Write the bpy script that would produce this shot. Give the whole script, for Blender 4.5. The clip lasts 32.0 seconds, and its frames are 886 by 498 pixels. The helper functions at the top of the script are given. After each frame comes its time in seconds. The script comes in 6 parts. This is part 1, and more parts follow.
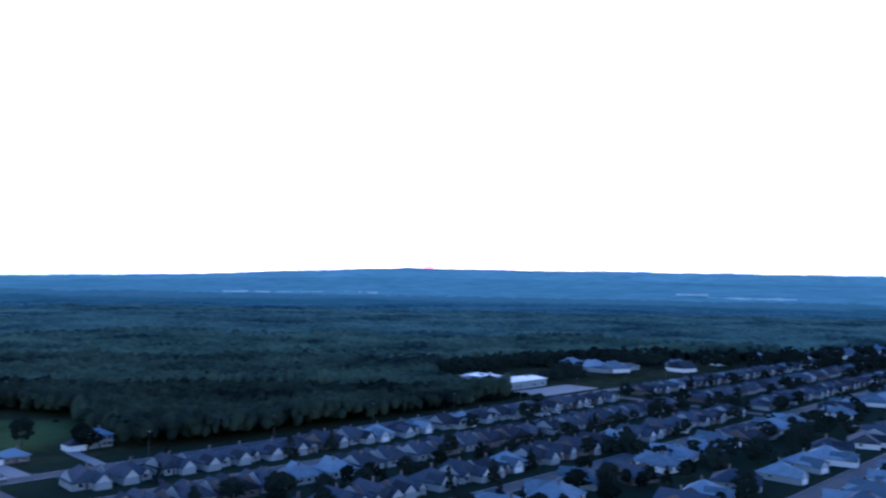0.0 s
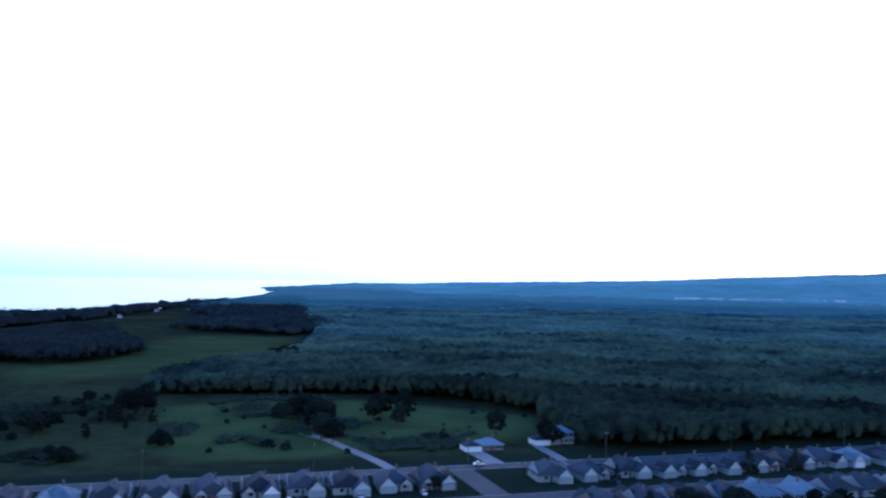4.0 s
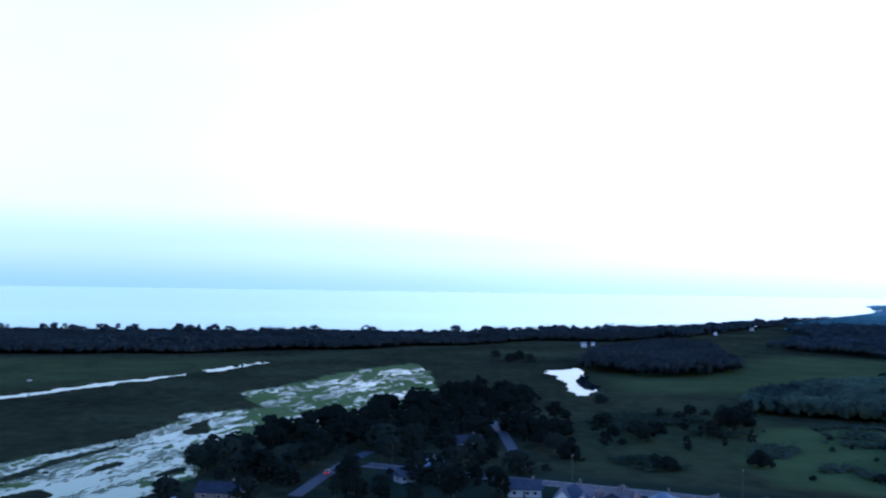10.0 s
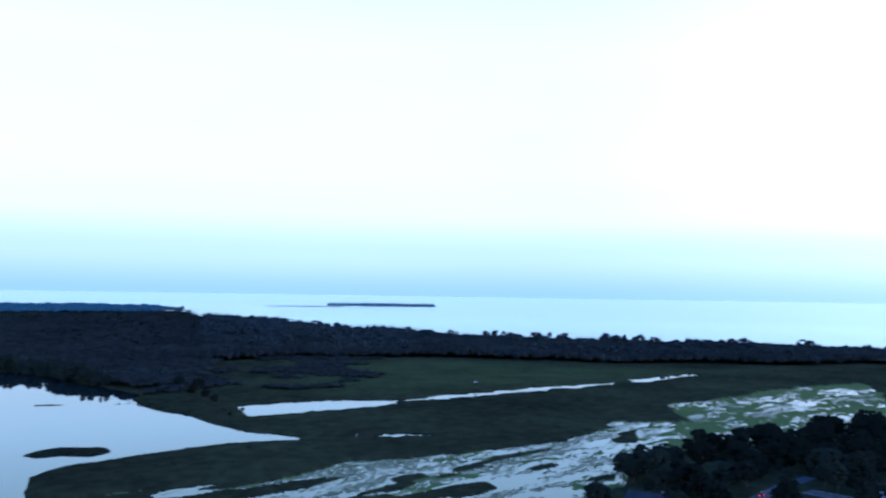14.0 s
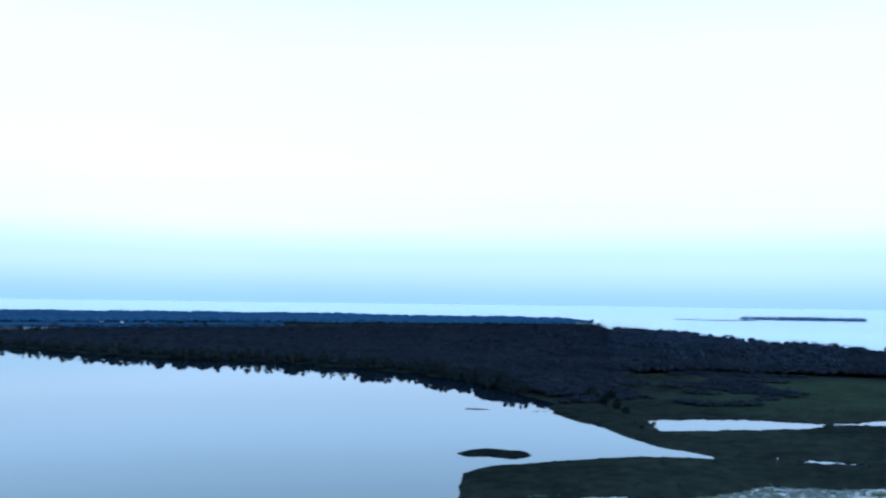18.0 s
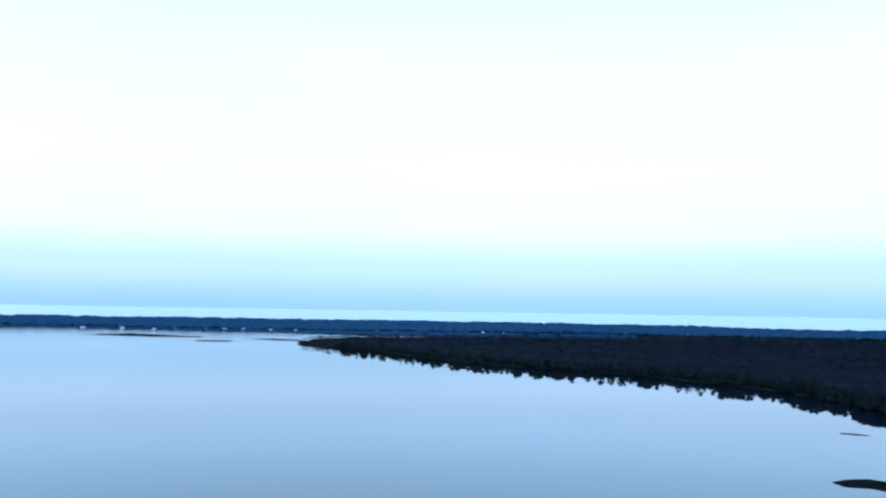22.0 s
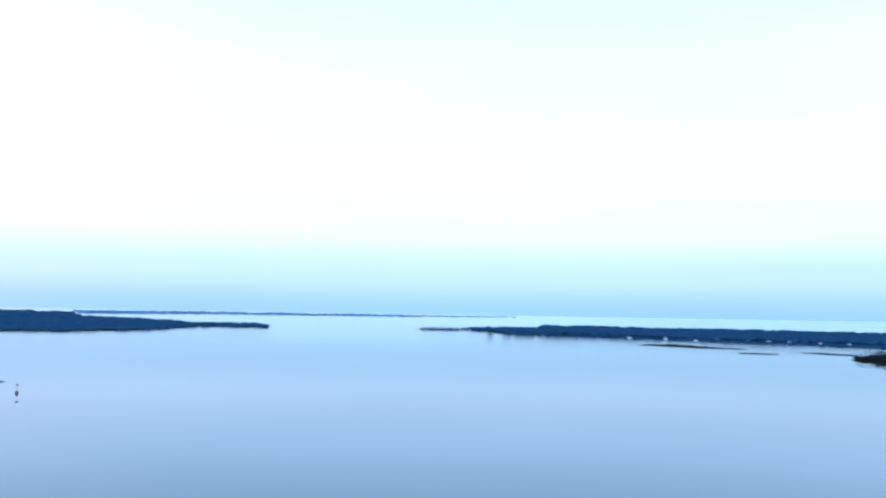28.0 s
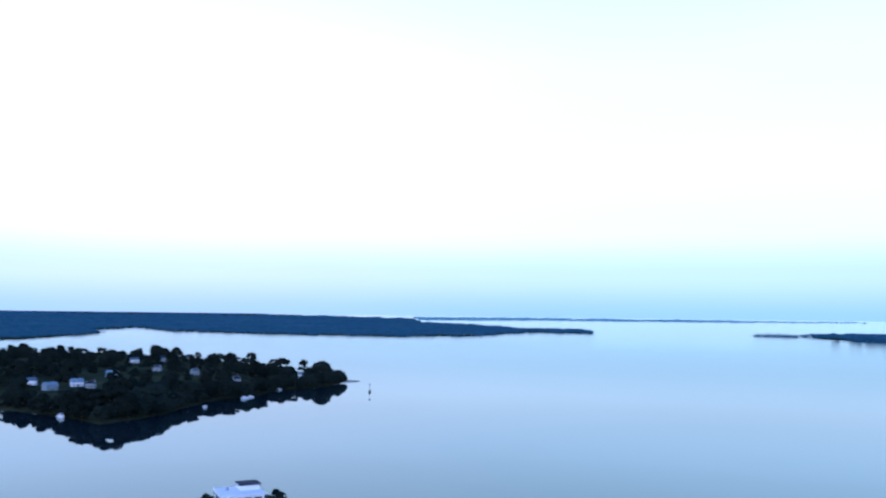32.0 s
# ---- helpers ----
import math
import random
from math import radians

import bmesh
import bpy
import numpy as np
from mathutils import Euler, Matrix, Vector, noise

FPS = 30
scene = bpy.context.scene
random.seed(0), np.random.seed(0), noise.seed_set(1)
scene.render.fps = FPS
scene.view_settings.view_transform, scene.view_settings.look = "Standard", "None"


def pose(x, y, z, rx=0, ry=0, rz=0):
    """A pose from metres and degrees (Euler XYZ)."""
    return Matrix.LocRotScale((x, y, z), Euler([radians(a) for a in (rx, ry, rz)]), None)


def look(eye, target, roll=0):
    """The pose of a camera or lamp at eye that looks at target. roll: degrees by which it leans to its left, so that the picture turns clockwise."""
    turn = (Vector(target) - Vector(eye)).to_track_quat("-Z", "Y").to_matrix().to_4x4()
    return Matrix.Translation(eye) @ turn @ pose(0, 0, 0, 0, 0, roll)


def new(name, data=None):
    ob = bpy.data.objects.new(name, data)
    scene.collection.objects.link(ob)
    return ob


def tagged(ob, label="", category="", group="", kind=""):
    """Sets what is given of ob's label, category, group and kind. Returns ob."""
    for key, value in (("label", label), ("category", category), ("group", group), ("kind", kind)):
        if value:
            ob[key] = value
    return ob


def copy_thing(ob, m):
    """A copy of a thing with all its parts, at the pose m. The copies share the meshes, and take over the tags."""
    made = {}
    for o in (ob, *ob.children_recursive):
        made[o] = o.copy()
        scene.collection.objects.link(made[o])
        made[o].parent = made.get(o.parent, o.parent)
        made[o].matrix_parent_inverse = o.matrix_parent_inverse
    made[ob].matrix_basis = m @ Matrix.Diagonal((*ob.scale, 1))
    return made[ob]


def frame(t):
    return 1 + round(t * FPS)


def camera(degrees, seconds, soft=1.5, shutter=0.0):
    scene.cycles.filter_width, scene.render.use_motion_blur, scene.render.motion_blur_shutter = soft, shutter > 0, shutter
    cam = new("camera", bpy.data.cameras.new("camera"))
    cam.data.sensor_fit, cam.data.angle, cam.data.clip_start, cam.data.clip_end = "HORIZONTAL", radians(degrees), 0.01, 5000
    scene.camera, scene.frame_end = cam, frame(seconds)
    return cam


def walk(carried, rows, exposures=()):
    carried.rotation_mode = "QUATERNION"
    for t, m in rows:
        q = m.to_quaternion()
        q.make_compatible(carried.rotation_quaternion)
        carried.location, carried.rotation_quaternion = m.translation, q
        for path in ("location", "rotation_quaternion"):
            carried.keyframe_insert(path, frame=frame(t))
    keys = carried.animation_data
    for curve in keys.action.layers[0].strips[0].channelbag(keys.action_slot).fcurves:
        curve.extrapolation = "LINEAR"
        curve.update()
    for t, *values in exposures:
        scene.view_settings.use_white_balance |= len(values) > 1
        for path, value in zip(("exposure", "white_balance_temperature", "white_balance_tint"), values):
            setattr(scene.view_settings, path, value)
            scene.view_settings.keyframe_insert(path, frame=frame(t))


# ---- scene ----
# camera: it hovers and turns; yaw, pitch and roll in degrees
EYE = 70.0
cam = camera(55.5, 32.0, soft=2.3, shutter=0.5)
ROWS = [
    (0, 0.00, 2.34, 0.96), (0.5, 4.05, 2.33, 1.00), (1, 8.00, 2.32, 1.04), (1.5, 11.65, 2.31, 1.07),
    (2, 15.50, 2.30, 1.10), (2.5, 19.31, 2.28, 1.12), (3, 23.08, 2.27, 1.12), (3.5, 26.64, 2.27, 1.09),
    (5.5, 40.17, 2.38, 0.95), (6, 43.85, 2.43, 0.92), (6.5, 47.33, 2.48, 0.91), (7, 50.64, 2.53, 0.91),
    (7.5, 53.98, 2.58, 0.91), (8, 57.19, 2.63, 0.91), (8.5, 60.18, 2.68, 0.91), (9, 63.18, 2.74, 0.89),
    (9.5, 66.05, 2.80, 0.87), (10, 68.85, 2.85, 0.85), (10.5, 71.69, 2.90, 0.84), (11, 74.58, 2.93, 0.85),
    (11.5, 78.20, 2.96, 0.86), (12, 81.98, 2.99, 0.88), (12.5, 85.74, 3.01, 0.89), (13, 89.61, 3.05, 0.89),
    (13.5, 93.45, 3.10, 0.88), (14, 97.09, 3.16, 0.88), (14.5, 100.74, 3.22, 0.88), (15, 104.43, 3.30, 0.88),
    (15.5, 108.00, 3.36, 0.87), (17.5, 121.23, 3.62, 0.77), (18, 124.27, 3.68, 0.75), (18.5, 127.28, 3.73, 0.75),
    (19, 130.24, 3.78, 0.76), (19.5, 133.22, 3.83, 0.78), (20, 136.04, 3.89, 0.80), (20.5, 139.06, 3.95, 0.82),
    (21, 142.06, 4.02, 0.84), (21.5, 145.04, 4.09, 0.87), (22, 147.81, 4.17, 0.92), (22.5, 151.06, 4.24, 0.97),
    (23, 154.01, 4.28, 1.01), (23.5, 157.19, 4.31, 1.04), (24, 159.82, 4.32, 1.05), (24.5, 162.80, 4.32, 1.04),
    (25, 165.77, 4.32, 1.03), (25.5, 168.70, 4.32, 1.02), (27.5, 180.34, 4.37, 0.96), (28, 183.33, 4.38, 0.94),
    (28.5, 185.99, 4.40, 0.92), (29, 188.75, 4.42, 0.89), (29.5, 191.52, 4.44, 0.87), (30, 194.30, 4.45, 0.85),
    (30.5, 197.19, 4.46, 0.82), (31, 199.89, 4.47, 0.79), (31.5, 202.45, 4.48, 0.76), (32, 205.00, 4.48, 0.72),
]
walk(cam, [(t, pose(0, 0, EYE, 90 + p, 0, y) @ pose(0, 0, 0, 0, 0, r)) for t, y, p, r in ROWS],
     exposures=[(0, 0.0, 5000, 14), (32, 0.0, 5000, 14)])

# ---------------------------------------------------------------- world and light
SUN_AZ = 0.9        # bearing of the setting sun, degrees to the left of north


def build_world():
    w = bpy.data.worlds.new("dusk_sky")
    scene.world = w
    w.use_nodes = True
    nt = w.node_tree
    nt.nodes.clear()
    N, L = nt.nodes.new, nt.links.new
    out, bg = N("ShaderNodeOutputWorld"), N("ShaderNodeBackground")
    tc, sep = N("ShaderNodeTexCoord"), N("ShaderNodeSeparateXYZ")
    L(tc.outputs["Generated"], sep.inputs[0])
    mr = N("ShaderNodeMapRange")
    mr.inputs["From Min"].default_value, mr.inputs["From Max"].default_value = 0.0, 1.0
    L(sep.outputs["Z"], mr.inputs["Value"])
    ramp = N("ShaderNodeValToRGB")
    ramp.color_ramp.interpolation = "EASE"
    stops = SKY_STOPS
    els = ramp.color_ramp.elements
    while len(els) < len(stops):
        els.new(0.5)
    for e, (p, c) in zip(els, stops):
        e.position = p
        e.color = (c[0] / 4, c[1] / 4, c[2] / 4, 1)
    L(mr.outputs[0], ramp.inputs["Fac"])
    # brighter towards the sun's bearing
    dot = N("ShaderNodeVectorMath")
    dot.operation = "DOT_PRODUCT"
    dot.inputs[1].default_value = (-math.sin(radians(SUN_AZ)), math.cos(radians(SUN_AZ)), 0)
    L(tc.outputs["Generated"], dot.inputs[0])
    mx = N("ShaderNodeMath")
    mx.operation = "MAXIMUM"
    mx.inputs[1].default_value = 0
    L(dot.outputs["Value"], mx.inputs[0])
    pw = N("ShaderNodeMath")
    pw.operation = "POWER"
    pw.inputs[1].default_value = SUN_POW
    L(mx.outputs[0], pw.inputs[0])
    ml = N("ShaderNodeVectorMath")
    ml.operation = "MULTIPLY_ADD"
    ml.inputs[0].default_value, ml.inputs[2].default_value = [4 * g for g in SUN_GAIN], (4, 4, 4)
    L(pw.outputs[0], ml.inputs[1])
    # thin uneven veil of high cloud
    noise_t = N("ShaderNodeTexNoise")
    noise_t.inputs["Scale"].default_value, noise_t.inputs["Detail"].default_value = 2.2, 4
    mp = N("ShaderNodeMapping")
    mp.inputs["Scale"].default_value = (1, 1, 4)
    L(tc.outputs["Generated"], mp.inputs["Vector"])
    L(mp.outputs[0], noise_t.inputs["Vector"])
    nr = N("ShaderNodeMapRange")
    nr.inputs["To Min"].default_value, nr.inputs["To Max"].default_value = 0.93, 1.07
    L(noise_t.outputs["Fac"], nr.inputs["Value"])
    m2 = N("ShaderNodeVectorMath")
    m2.operation = "SCALE"
    L(ml.outputs[0], m2.inputs[0])
    L(nr.outputs[0], m2.inputs["Scale"])
    sc = N("ShaderNodeVectorMath")
    sc.operation = "MULTIPLY"
    L(ramp.outputs["Color"], sc.inputs[0])
    L(m2.outputs[0], sc.inputs[1])
    d2, m3, p3, c3 = N("ShaderNodeVectorMath"), N("ShaderNodeMath"), N("ShaderNodeMath"), N("ShaderNodeVectorMath")
    d2.operation, m3.operation, p3.operation, c3.operation = "DOT_PRODUCT", "MAXIMUM", "POWER", "MULTIPLY_ADD"
    d2.inputs[1].default_value = (0.68, -0.68, 0.27)
    m3.inputs[1].default_value, p3.inputs[1].default_value = 0.0, 14.0
    L(tc.outputs["Generated"], d2.inputs[0])
    L(d2.outputs["Value"], m3.inputs[0])
    L(m3.outputs[0], p3.inputs[0])
    c3.inputs[1].default_value = PINK
    L(p3.outputs[0], c3.inputs[0])
    L(sc.outputs[0], c3.inputs[2])
    sky = N("ShaderNodeTexSky")
    sky.sky_type = "NISHITA"
    sky.sun_disc = False
    sky.sun_elevation, sky.sun_rotation = radians(0.8), radians(-SUN_AZ)
    sk = N("ShaderNodeVectorMath")
    sk.operation = "SCALE"
    sk.inputs["Scale"].default_value = 0.05
    L(sky.outputs[0], sk.inputs[0])
    add = N("ShaderNodeVectorMath")
    L(c3.outputs[0], add.inputs[0])
    L(sk.outputs[0], add.inputs[1])
    L(add.outputs[0], bg.inputs["Color"])
    bg.inputs["Strength"].default_value = 1.0
    L(bg.outputs[0], out.inputs[0])


SKY_STOPS = [(0.0, (0.46, 0.705, 0.96)), (0.05, (0.70, 0.895, 1.07)), (0.1, (1.05, 1.16, 1.34)), (0.16, (1.14, 1.36, 1.62)),
             (0.27, (1.12, 1.42, 1.62)), (0.38, (0.95, 1.2, 1.65)), (0.52, (0.08, 0.27, 0.75)), (1.0, (0.01, 0.09, 0.42))]
SUN_GAIN, SUN_POW = (1.75, 1.2, 1.1), 1.7
PINK = (0.18, 0.03, 0.04)      # faint afterglow on high cloud opposite the sun
build_world()
lamp = new("sun", bpy.data.lights.new("sun", "SUN"))
lamp.data.energy, lamp.data.angle, lamp.data.color = 0.25, radians(0.6), (1.0, 0.55, 0.35)
lamp.matrix_world = look((0, 0, 0), (0.016, -1, -0.014))


# ---------------------------------------------------------------- materials
def mat(name, base, rough=0.8, vary=0.25, scale=1.0, fine=None, bump=0.0, metal=0.0, spec=0.3, glow=None, per_object=0.0, per_island=0.0, second=None, lift=0.0, span=(0.25, 0.75)):
    m = bpy.data.materials.new(name)
    m.use_nodes = True
    nt = m.node_tree
    N, L = nt.nodes.new, nt.links.new
    b = nt.nodes["Principled BSDF"]
    b.inputs["Roughness"].default_value, b.inputs["Metallic"].default_value = rough, metal
    b.inputs["Specular IOR Level"].default_value = spec
    tc = N("ShaderNodeTexCoord")
    t1, t2 = N("ShaderNodeTexNoise"), N("ShaderNodeTexNoise")
    t1.inputs["Scale"].default_value, t1.inputs["Detail"].default_value = scale, 4
    t2.inputs["Scale"].default_value, t2.inputs["Detail"].default_value = fine or scale * 9, 3
    geo = N("ShaderNodeNewGeometry")
    for t in (t1, t2):
        L(geo.outputs["Position"], t.inputs["Vector"])
    a = N("ShaderNodeMath")
    a.operation = "MULTIPLY_ADD"
    a.inputs[1].default_value = 0.6
    L(t1.outputs["Fac"], a.inputs[0])
    a2 = N("ShaderNodeMath")
    a2.operation = "MULTIPLY"
    a2.inputs[1].default_value = 0.4
    L(t2.outputs["Fac"], a2.inputs[0])
    L(a2.outputs[0], a.inputs[2])
    fac = a.outputs[0]
    for amount, node, socket in ((per_object, "ShaderNodeObjectInfo", "Random"), (per_island, "ShaderNodeNewGeometry", "Random Per Island")):
        if amount:
            o, k = N(node), N("ShaderNodeMath")
            k.operation = "MULTIPLY_ADD"
            k.inputs[1].default_value = amount
            L(o.outputs[socket], k.inputs[0])
            s = N("ShaderNodeMath")
            s.operation = "SUBTRACT"
            s.inputs[1].default_value = amount / 2
            L(fac, s.inputs[0])
            L(s.outputs[0], k.inputs[2])
            fac = k.outputs[0]
    mr = N("ShaderNodeMapRange")
    mr.inputs["From Min"].default_value, mr.inputs["From Max"].default_value = span
    L(fac, mr.inputs["Value"])
    mix = N("ShaderNodeMix")
    mix.data_type = "RGBA"
    lo = [c * (1 - vary) for c in base]
    hi = list(second) if second else [min(1, c * (1 + vary)) for c in base]
    mix.inputs["A"].default_value, mix.inputs["B"].default_value = (*lo, 1), (*hi, 1)
    L(mr.outputs[0], mix.inputs["Factor"])
    L(mix.outputs["Result"], b.inputs["Base Color"])
    level = None
    if lift:
        # shading normals are bent upwards, so that foliage clumps take an even light
        up, nz = N("ShaderNodeVectorMath"), N("ShaderNodeVectorMath")
        nz.operation = "NORMALIZE"
        up.inputs[1].default_value = (0, 0, lift)
        L(geo.outputs["Normal"], up.inputs[0])
        L(up.outputs[0], nz.inputs[0])
        level = nz.outputs[0]
        L(level, b.inputs["Normal"])
    if bump:
        bp = N("ShaderNodeBump")
        if level:
            L(level, bp.inputs["Normal"])
        bp.inputs["Strength"].default_value, bp.inputs["Distance"].default_value = bump, 0.3
        L(t2.outputs["Fac"], bp.inputs["Height"])
        L(bp.outputs[0], b.inputs["Normal"])
    if glow:
        b.inputs["Emission Color"].default_value, b.inputs["Emission Strength"].default_value = (*glow, 1), 1.0
    return m


M = {
    "leaf": mat("foliage", (0.040, 0.056, 0.036), 0.75, 0.4, 0.06, 0.9, 0.2, per_object=0.5, spec=0.0, lift=0.8),
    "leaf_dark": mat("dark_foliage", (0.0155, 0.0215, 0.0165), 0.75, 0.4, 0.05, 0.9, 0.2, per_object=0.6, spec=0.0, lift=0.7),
    # one woodland in three base tones; shade is put into the nearer, darker ones
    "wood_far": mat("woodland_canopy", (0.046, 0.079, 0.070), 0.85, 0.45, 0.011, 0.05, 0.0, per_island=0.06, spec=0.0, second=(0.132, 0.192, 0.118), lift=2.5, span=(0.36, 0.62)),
    "wood_edge": mat("half_shaded_woodland_canopy", (0.029, 0.045, 0.040), 0.85, 0.45, 0.013, 0.06, 0.0, per_island=0.06, spec=0.0, second=(0.096, 0.134, 0.080), lift=1.6, span=(0.37, 0.64)),
    "wood_front": mat("shaded_woodland_canopy", (0.016, 0.023, 0.021), 0.85, 0.45, 0.016, 0.08, 0.0, per_island=0.06, spec=0.0, second=(0.054, 0.074, 0.044), lift=0.6, span=(0.38, 0.66)),
    "wood_dark": mat("dark_woodland", (0.036, 0.047, 0.047), 0.85, 0.4, 0.01, 0.3, 0.1, per_island=0.25, spec=0.0, lift=1.4),
    "scrub": mat("brown_scrub", (0.031, 0.037, 0.034), 0.9, 0.4, 0.012, 0.3, 0.1, per_island=0.2, spec=0.0, second=(0.049, 0.057, 0.050), lift=1.8),
    # the blue glow paints haze onto woods across the water
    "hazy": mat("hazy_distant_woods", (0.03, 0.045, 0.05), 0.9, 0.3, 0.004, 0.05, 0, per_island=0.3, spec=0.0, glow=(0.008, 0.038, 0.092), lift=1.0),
    # distance haze is mixed into this bluer, brighter base colour
    "wood_mid": mat("haze_tinted_woodland", (0.060, 0.108, 0.108), 0.85, 0.45, 0.006, 0.02, 0.0, per_island=0.06, spec=0.0, second=(0.150, 0.235, 0.176), lift=2.5, span=(0.36, 0.62)),
    # next three: haze painted as blue emission, stronger with each step outwards
    "wood_dim": mat("haze_dimmed_woodland", (0.052, 0.094, 0.104), 0.85, 0.45, 0.004, 0.015, 0.0, per_island=0.06, spec=0.0, second=(0.106, 0.176, 0.160), lift=2.5, glow=(0.006, 0.024, 0.052), span=(0.36, 0.62)),
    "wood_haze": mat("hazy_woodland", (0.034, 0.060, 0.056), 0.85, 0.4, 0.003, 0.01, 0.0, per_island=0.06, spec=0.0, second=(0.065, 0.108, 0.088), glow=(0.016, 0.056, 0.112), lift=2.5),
    "wood_faint": mat("haze_faded_woodland", (0.03, 0.05, 0.05), 0.85, 0.4, 0.003, 0.01, 0.0, per_island=0.1, spec=0.0, second=(0.05, 0.078, 0.07), glow=(0.036, 0.096, 0.175), lift=2.5),
    # haze before the lower hills, painted as emission
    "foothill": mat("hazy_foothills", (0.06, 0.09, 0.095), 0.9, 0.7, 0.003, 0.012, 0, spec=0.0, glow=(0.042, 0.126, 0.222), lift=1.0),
    # pale base colour, with haze added as a blue glow
    "field": mat("haze_lit_pale_field", (0.30, 0.32, 0.29), 0.9, 0.3, 0.01, 0.08, 0.0, spec=0.0, glow=(0.03, 0.09, 0.17)),
    # blue emission stands in for the haze over the far ridge
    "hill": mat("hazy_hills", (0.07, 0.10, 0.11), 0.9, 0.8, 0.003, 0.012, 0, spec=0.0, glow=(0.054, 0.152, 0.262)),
    "bark": mat("bark", (0.06, 0.05, 0.04), 0.9, 0.3, 0.8, 6, 0.3),
    "asphalt": mat("asphalt", (0.055, 0.064, 0.072), 0.85, 0.2, 0.08, 1.5, 0.1),
    "concrete": mat("concrete_drive", (0.22, 0.22, 0.22), 0.85, 0.15, 0.2, 2.0, 0.1),
    "shingle": mat("grey_shingle_roof", (0.027, 0.036, 0.052), 0.85, 0.3, 0.5, 4.0, 0.2, per_object=1.0, second=(0.052, 0.068, 0.092)),
    "shingle_lt": mat("pale_shingle_roof", (0.115, 0.175, 0.225), 0.8, 0.35, 0.5, 4.0, 0.2, per_object=1.0, second=(0.20, 0.275, 0.33)),
    "white": mat("white_siding", (0.78, 0.80, 0.82), 0.6, 0.06, 0.3, 3.0, 0.05),
    "membrane": mat("white_membrane_roof", (0.85, 0.85, 0.84), 0.5, 0.06, 0.05, 0.6, 0.02),
    "tan": mat("tan_siding", (0.27, 0.31, 0.33), 0.7, 0.1, 0.3, 3.0, 0.05, per_object=0.5),
    "grey": mat("grey_siding", (0.26, 0.31, 0.34), 0.7, 0.1, 0.3, 3.0, 0.05, per_object=0.5),
    "brick": mat("brick_wall", (0.15, 0.125, 0.12), 0.85, 0.2, 0.6, 6.0, 0.2, per_object=0.4),
    "glass": mat("window_glass", (0.03, 0.035, 0.04), 0.08, 0.1, 1, 5, 0, spec=0.6),
    "trim": mat("white_trim", (0.46, 0.50, 0.53), 0.5, 0.05, 1, 5, 0),
    "metal": mat("grey_metal", (0.35, 0.36, 0.38), 0.45, 0.1, 1, 8, 0, metal=0.8),
    "black": mat("black_rubber", (0.02, 0.02, 0.02), 0.8, 0.2, 1, 8, 0),
    "sand": mat("pale_sand", (0.33, 0.31, 0.27), 0.9, 0.2, 0.1, 1.0, 0.1),
    "timber": mat("weathered_timber", (0.085, 0.078, 0.070), 0.85, 0.25, 0.5, 5, 0.2),
}


def water_material():
    m = bpy.data.materials.new("lake_water")
    m.use_nodes = True
    nt = m.node_tree
    N, L = nt.nodes.new, nt.links.new
    nt.nodes.remove(nt.nodes["Principled BSDF"])
    body, gloss, fres, mix = N("ShaderNodeBsdfDiffuse"), N("ShaderNodeBsdfGlossy"), N("ShaderNodeFresnel"), N("ShaderNodeMixShader")
    body.inputs["Color"].default_value = (0.008, 0.016, 0.022, 1)
    gloss.inputs["Color"].default_value = WATER_GLOSS
    fres.inputs["IOR"].default_value = 1.333
    geo = N("ShaderNodeNewGeometry")
    t, r = N("ShaderNodeTexNoise"), N("ShaderNodeMapRange")
    t.inputs["Scale"].default_value, t.inputs["Detail"].default_value = 0.006, 3
    L(geo.outputs["Position"], t.inputs["Vector"])
    r.inputs["To Min"].default_value, r.inputs["To Max"].default_value = 0.008, 0.036
    L(t.outputs["Fac"], r.inputs["Value"])
    # the open lake is ruffled by wind, the bay lies calm
    wind, more = N("ShaderNodeAttribute"), N("ShaderNodeMath")
    wind.attribute_name = "wind"
    more.operation = "MULTIPLY_ADD"
    more.inputs[1].default_value = 0.24
    L(wind.outputs["Fac"], more.inputs[0])
    L(r.outputs[0], more.inputs[2])
    L(more.outputs[0], gloss.inputs["Roughness"])
    w, bp = N("ShaderNodeTexNoise"), N("ShaderNodeBump")
    w.inputs["Scale"].default_value, w.inputs["Detail"].default_value = 0.12, 2
    L(geo.outputs["Position"], w.inputs["Vector"])
    L(w.outputs["Fac"], bp.inputs["Height"])
    bp.inputs["Strength"].default_value, bp.inputs["Distance"].default_value = 0.06, 0.2
    up, nz = N("ShaderNodeVectorMath"), N("ShaderNodeVectorMath")
    nz.operation = "NORMALIZE"
    up.inputs[1].default_value = (0, 0, 0.15)
    L(geo.outputs["Normal"], up.inputs[0])
    L(up.outputs[0], nz.inputs[0])
    L(nz.outputs[0], bp.inputs["Normal"])
    for n in (gloss, fres, body):
        L(bp.outputs[0], n.inputs["Normal"])
    L(fres.outputs[0], mix.inputs[0])
    L(body.outputs[0], mix.inputs[1])
    L(gloss.outputs[0], mix.inputs[2])
    L(mix.outputs[0], nt.nodes["Material Output"].inputs["Surface"])
    return m


WATER_GLOSS = (0.82, 0.93, 0.88, 1)
M["water"] = water_material()


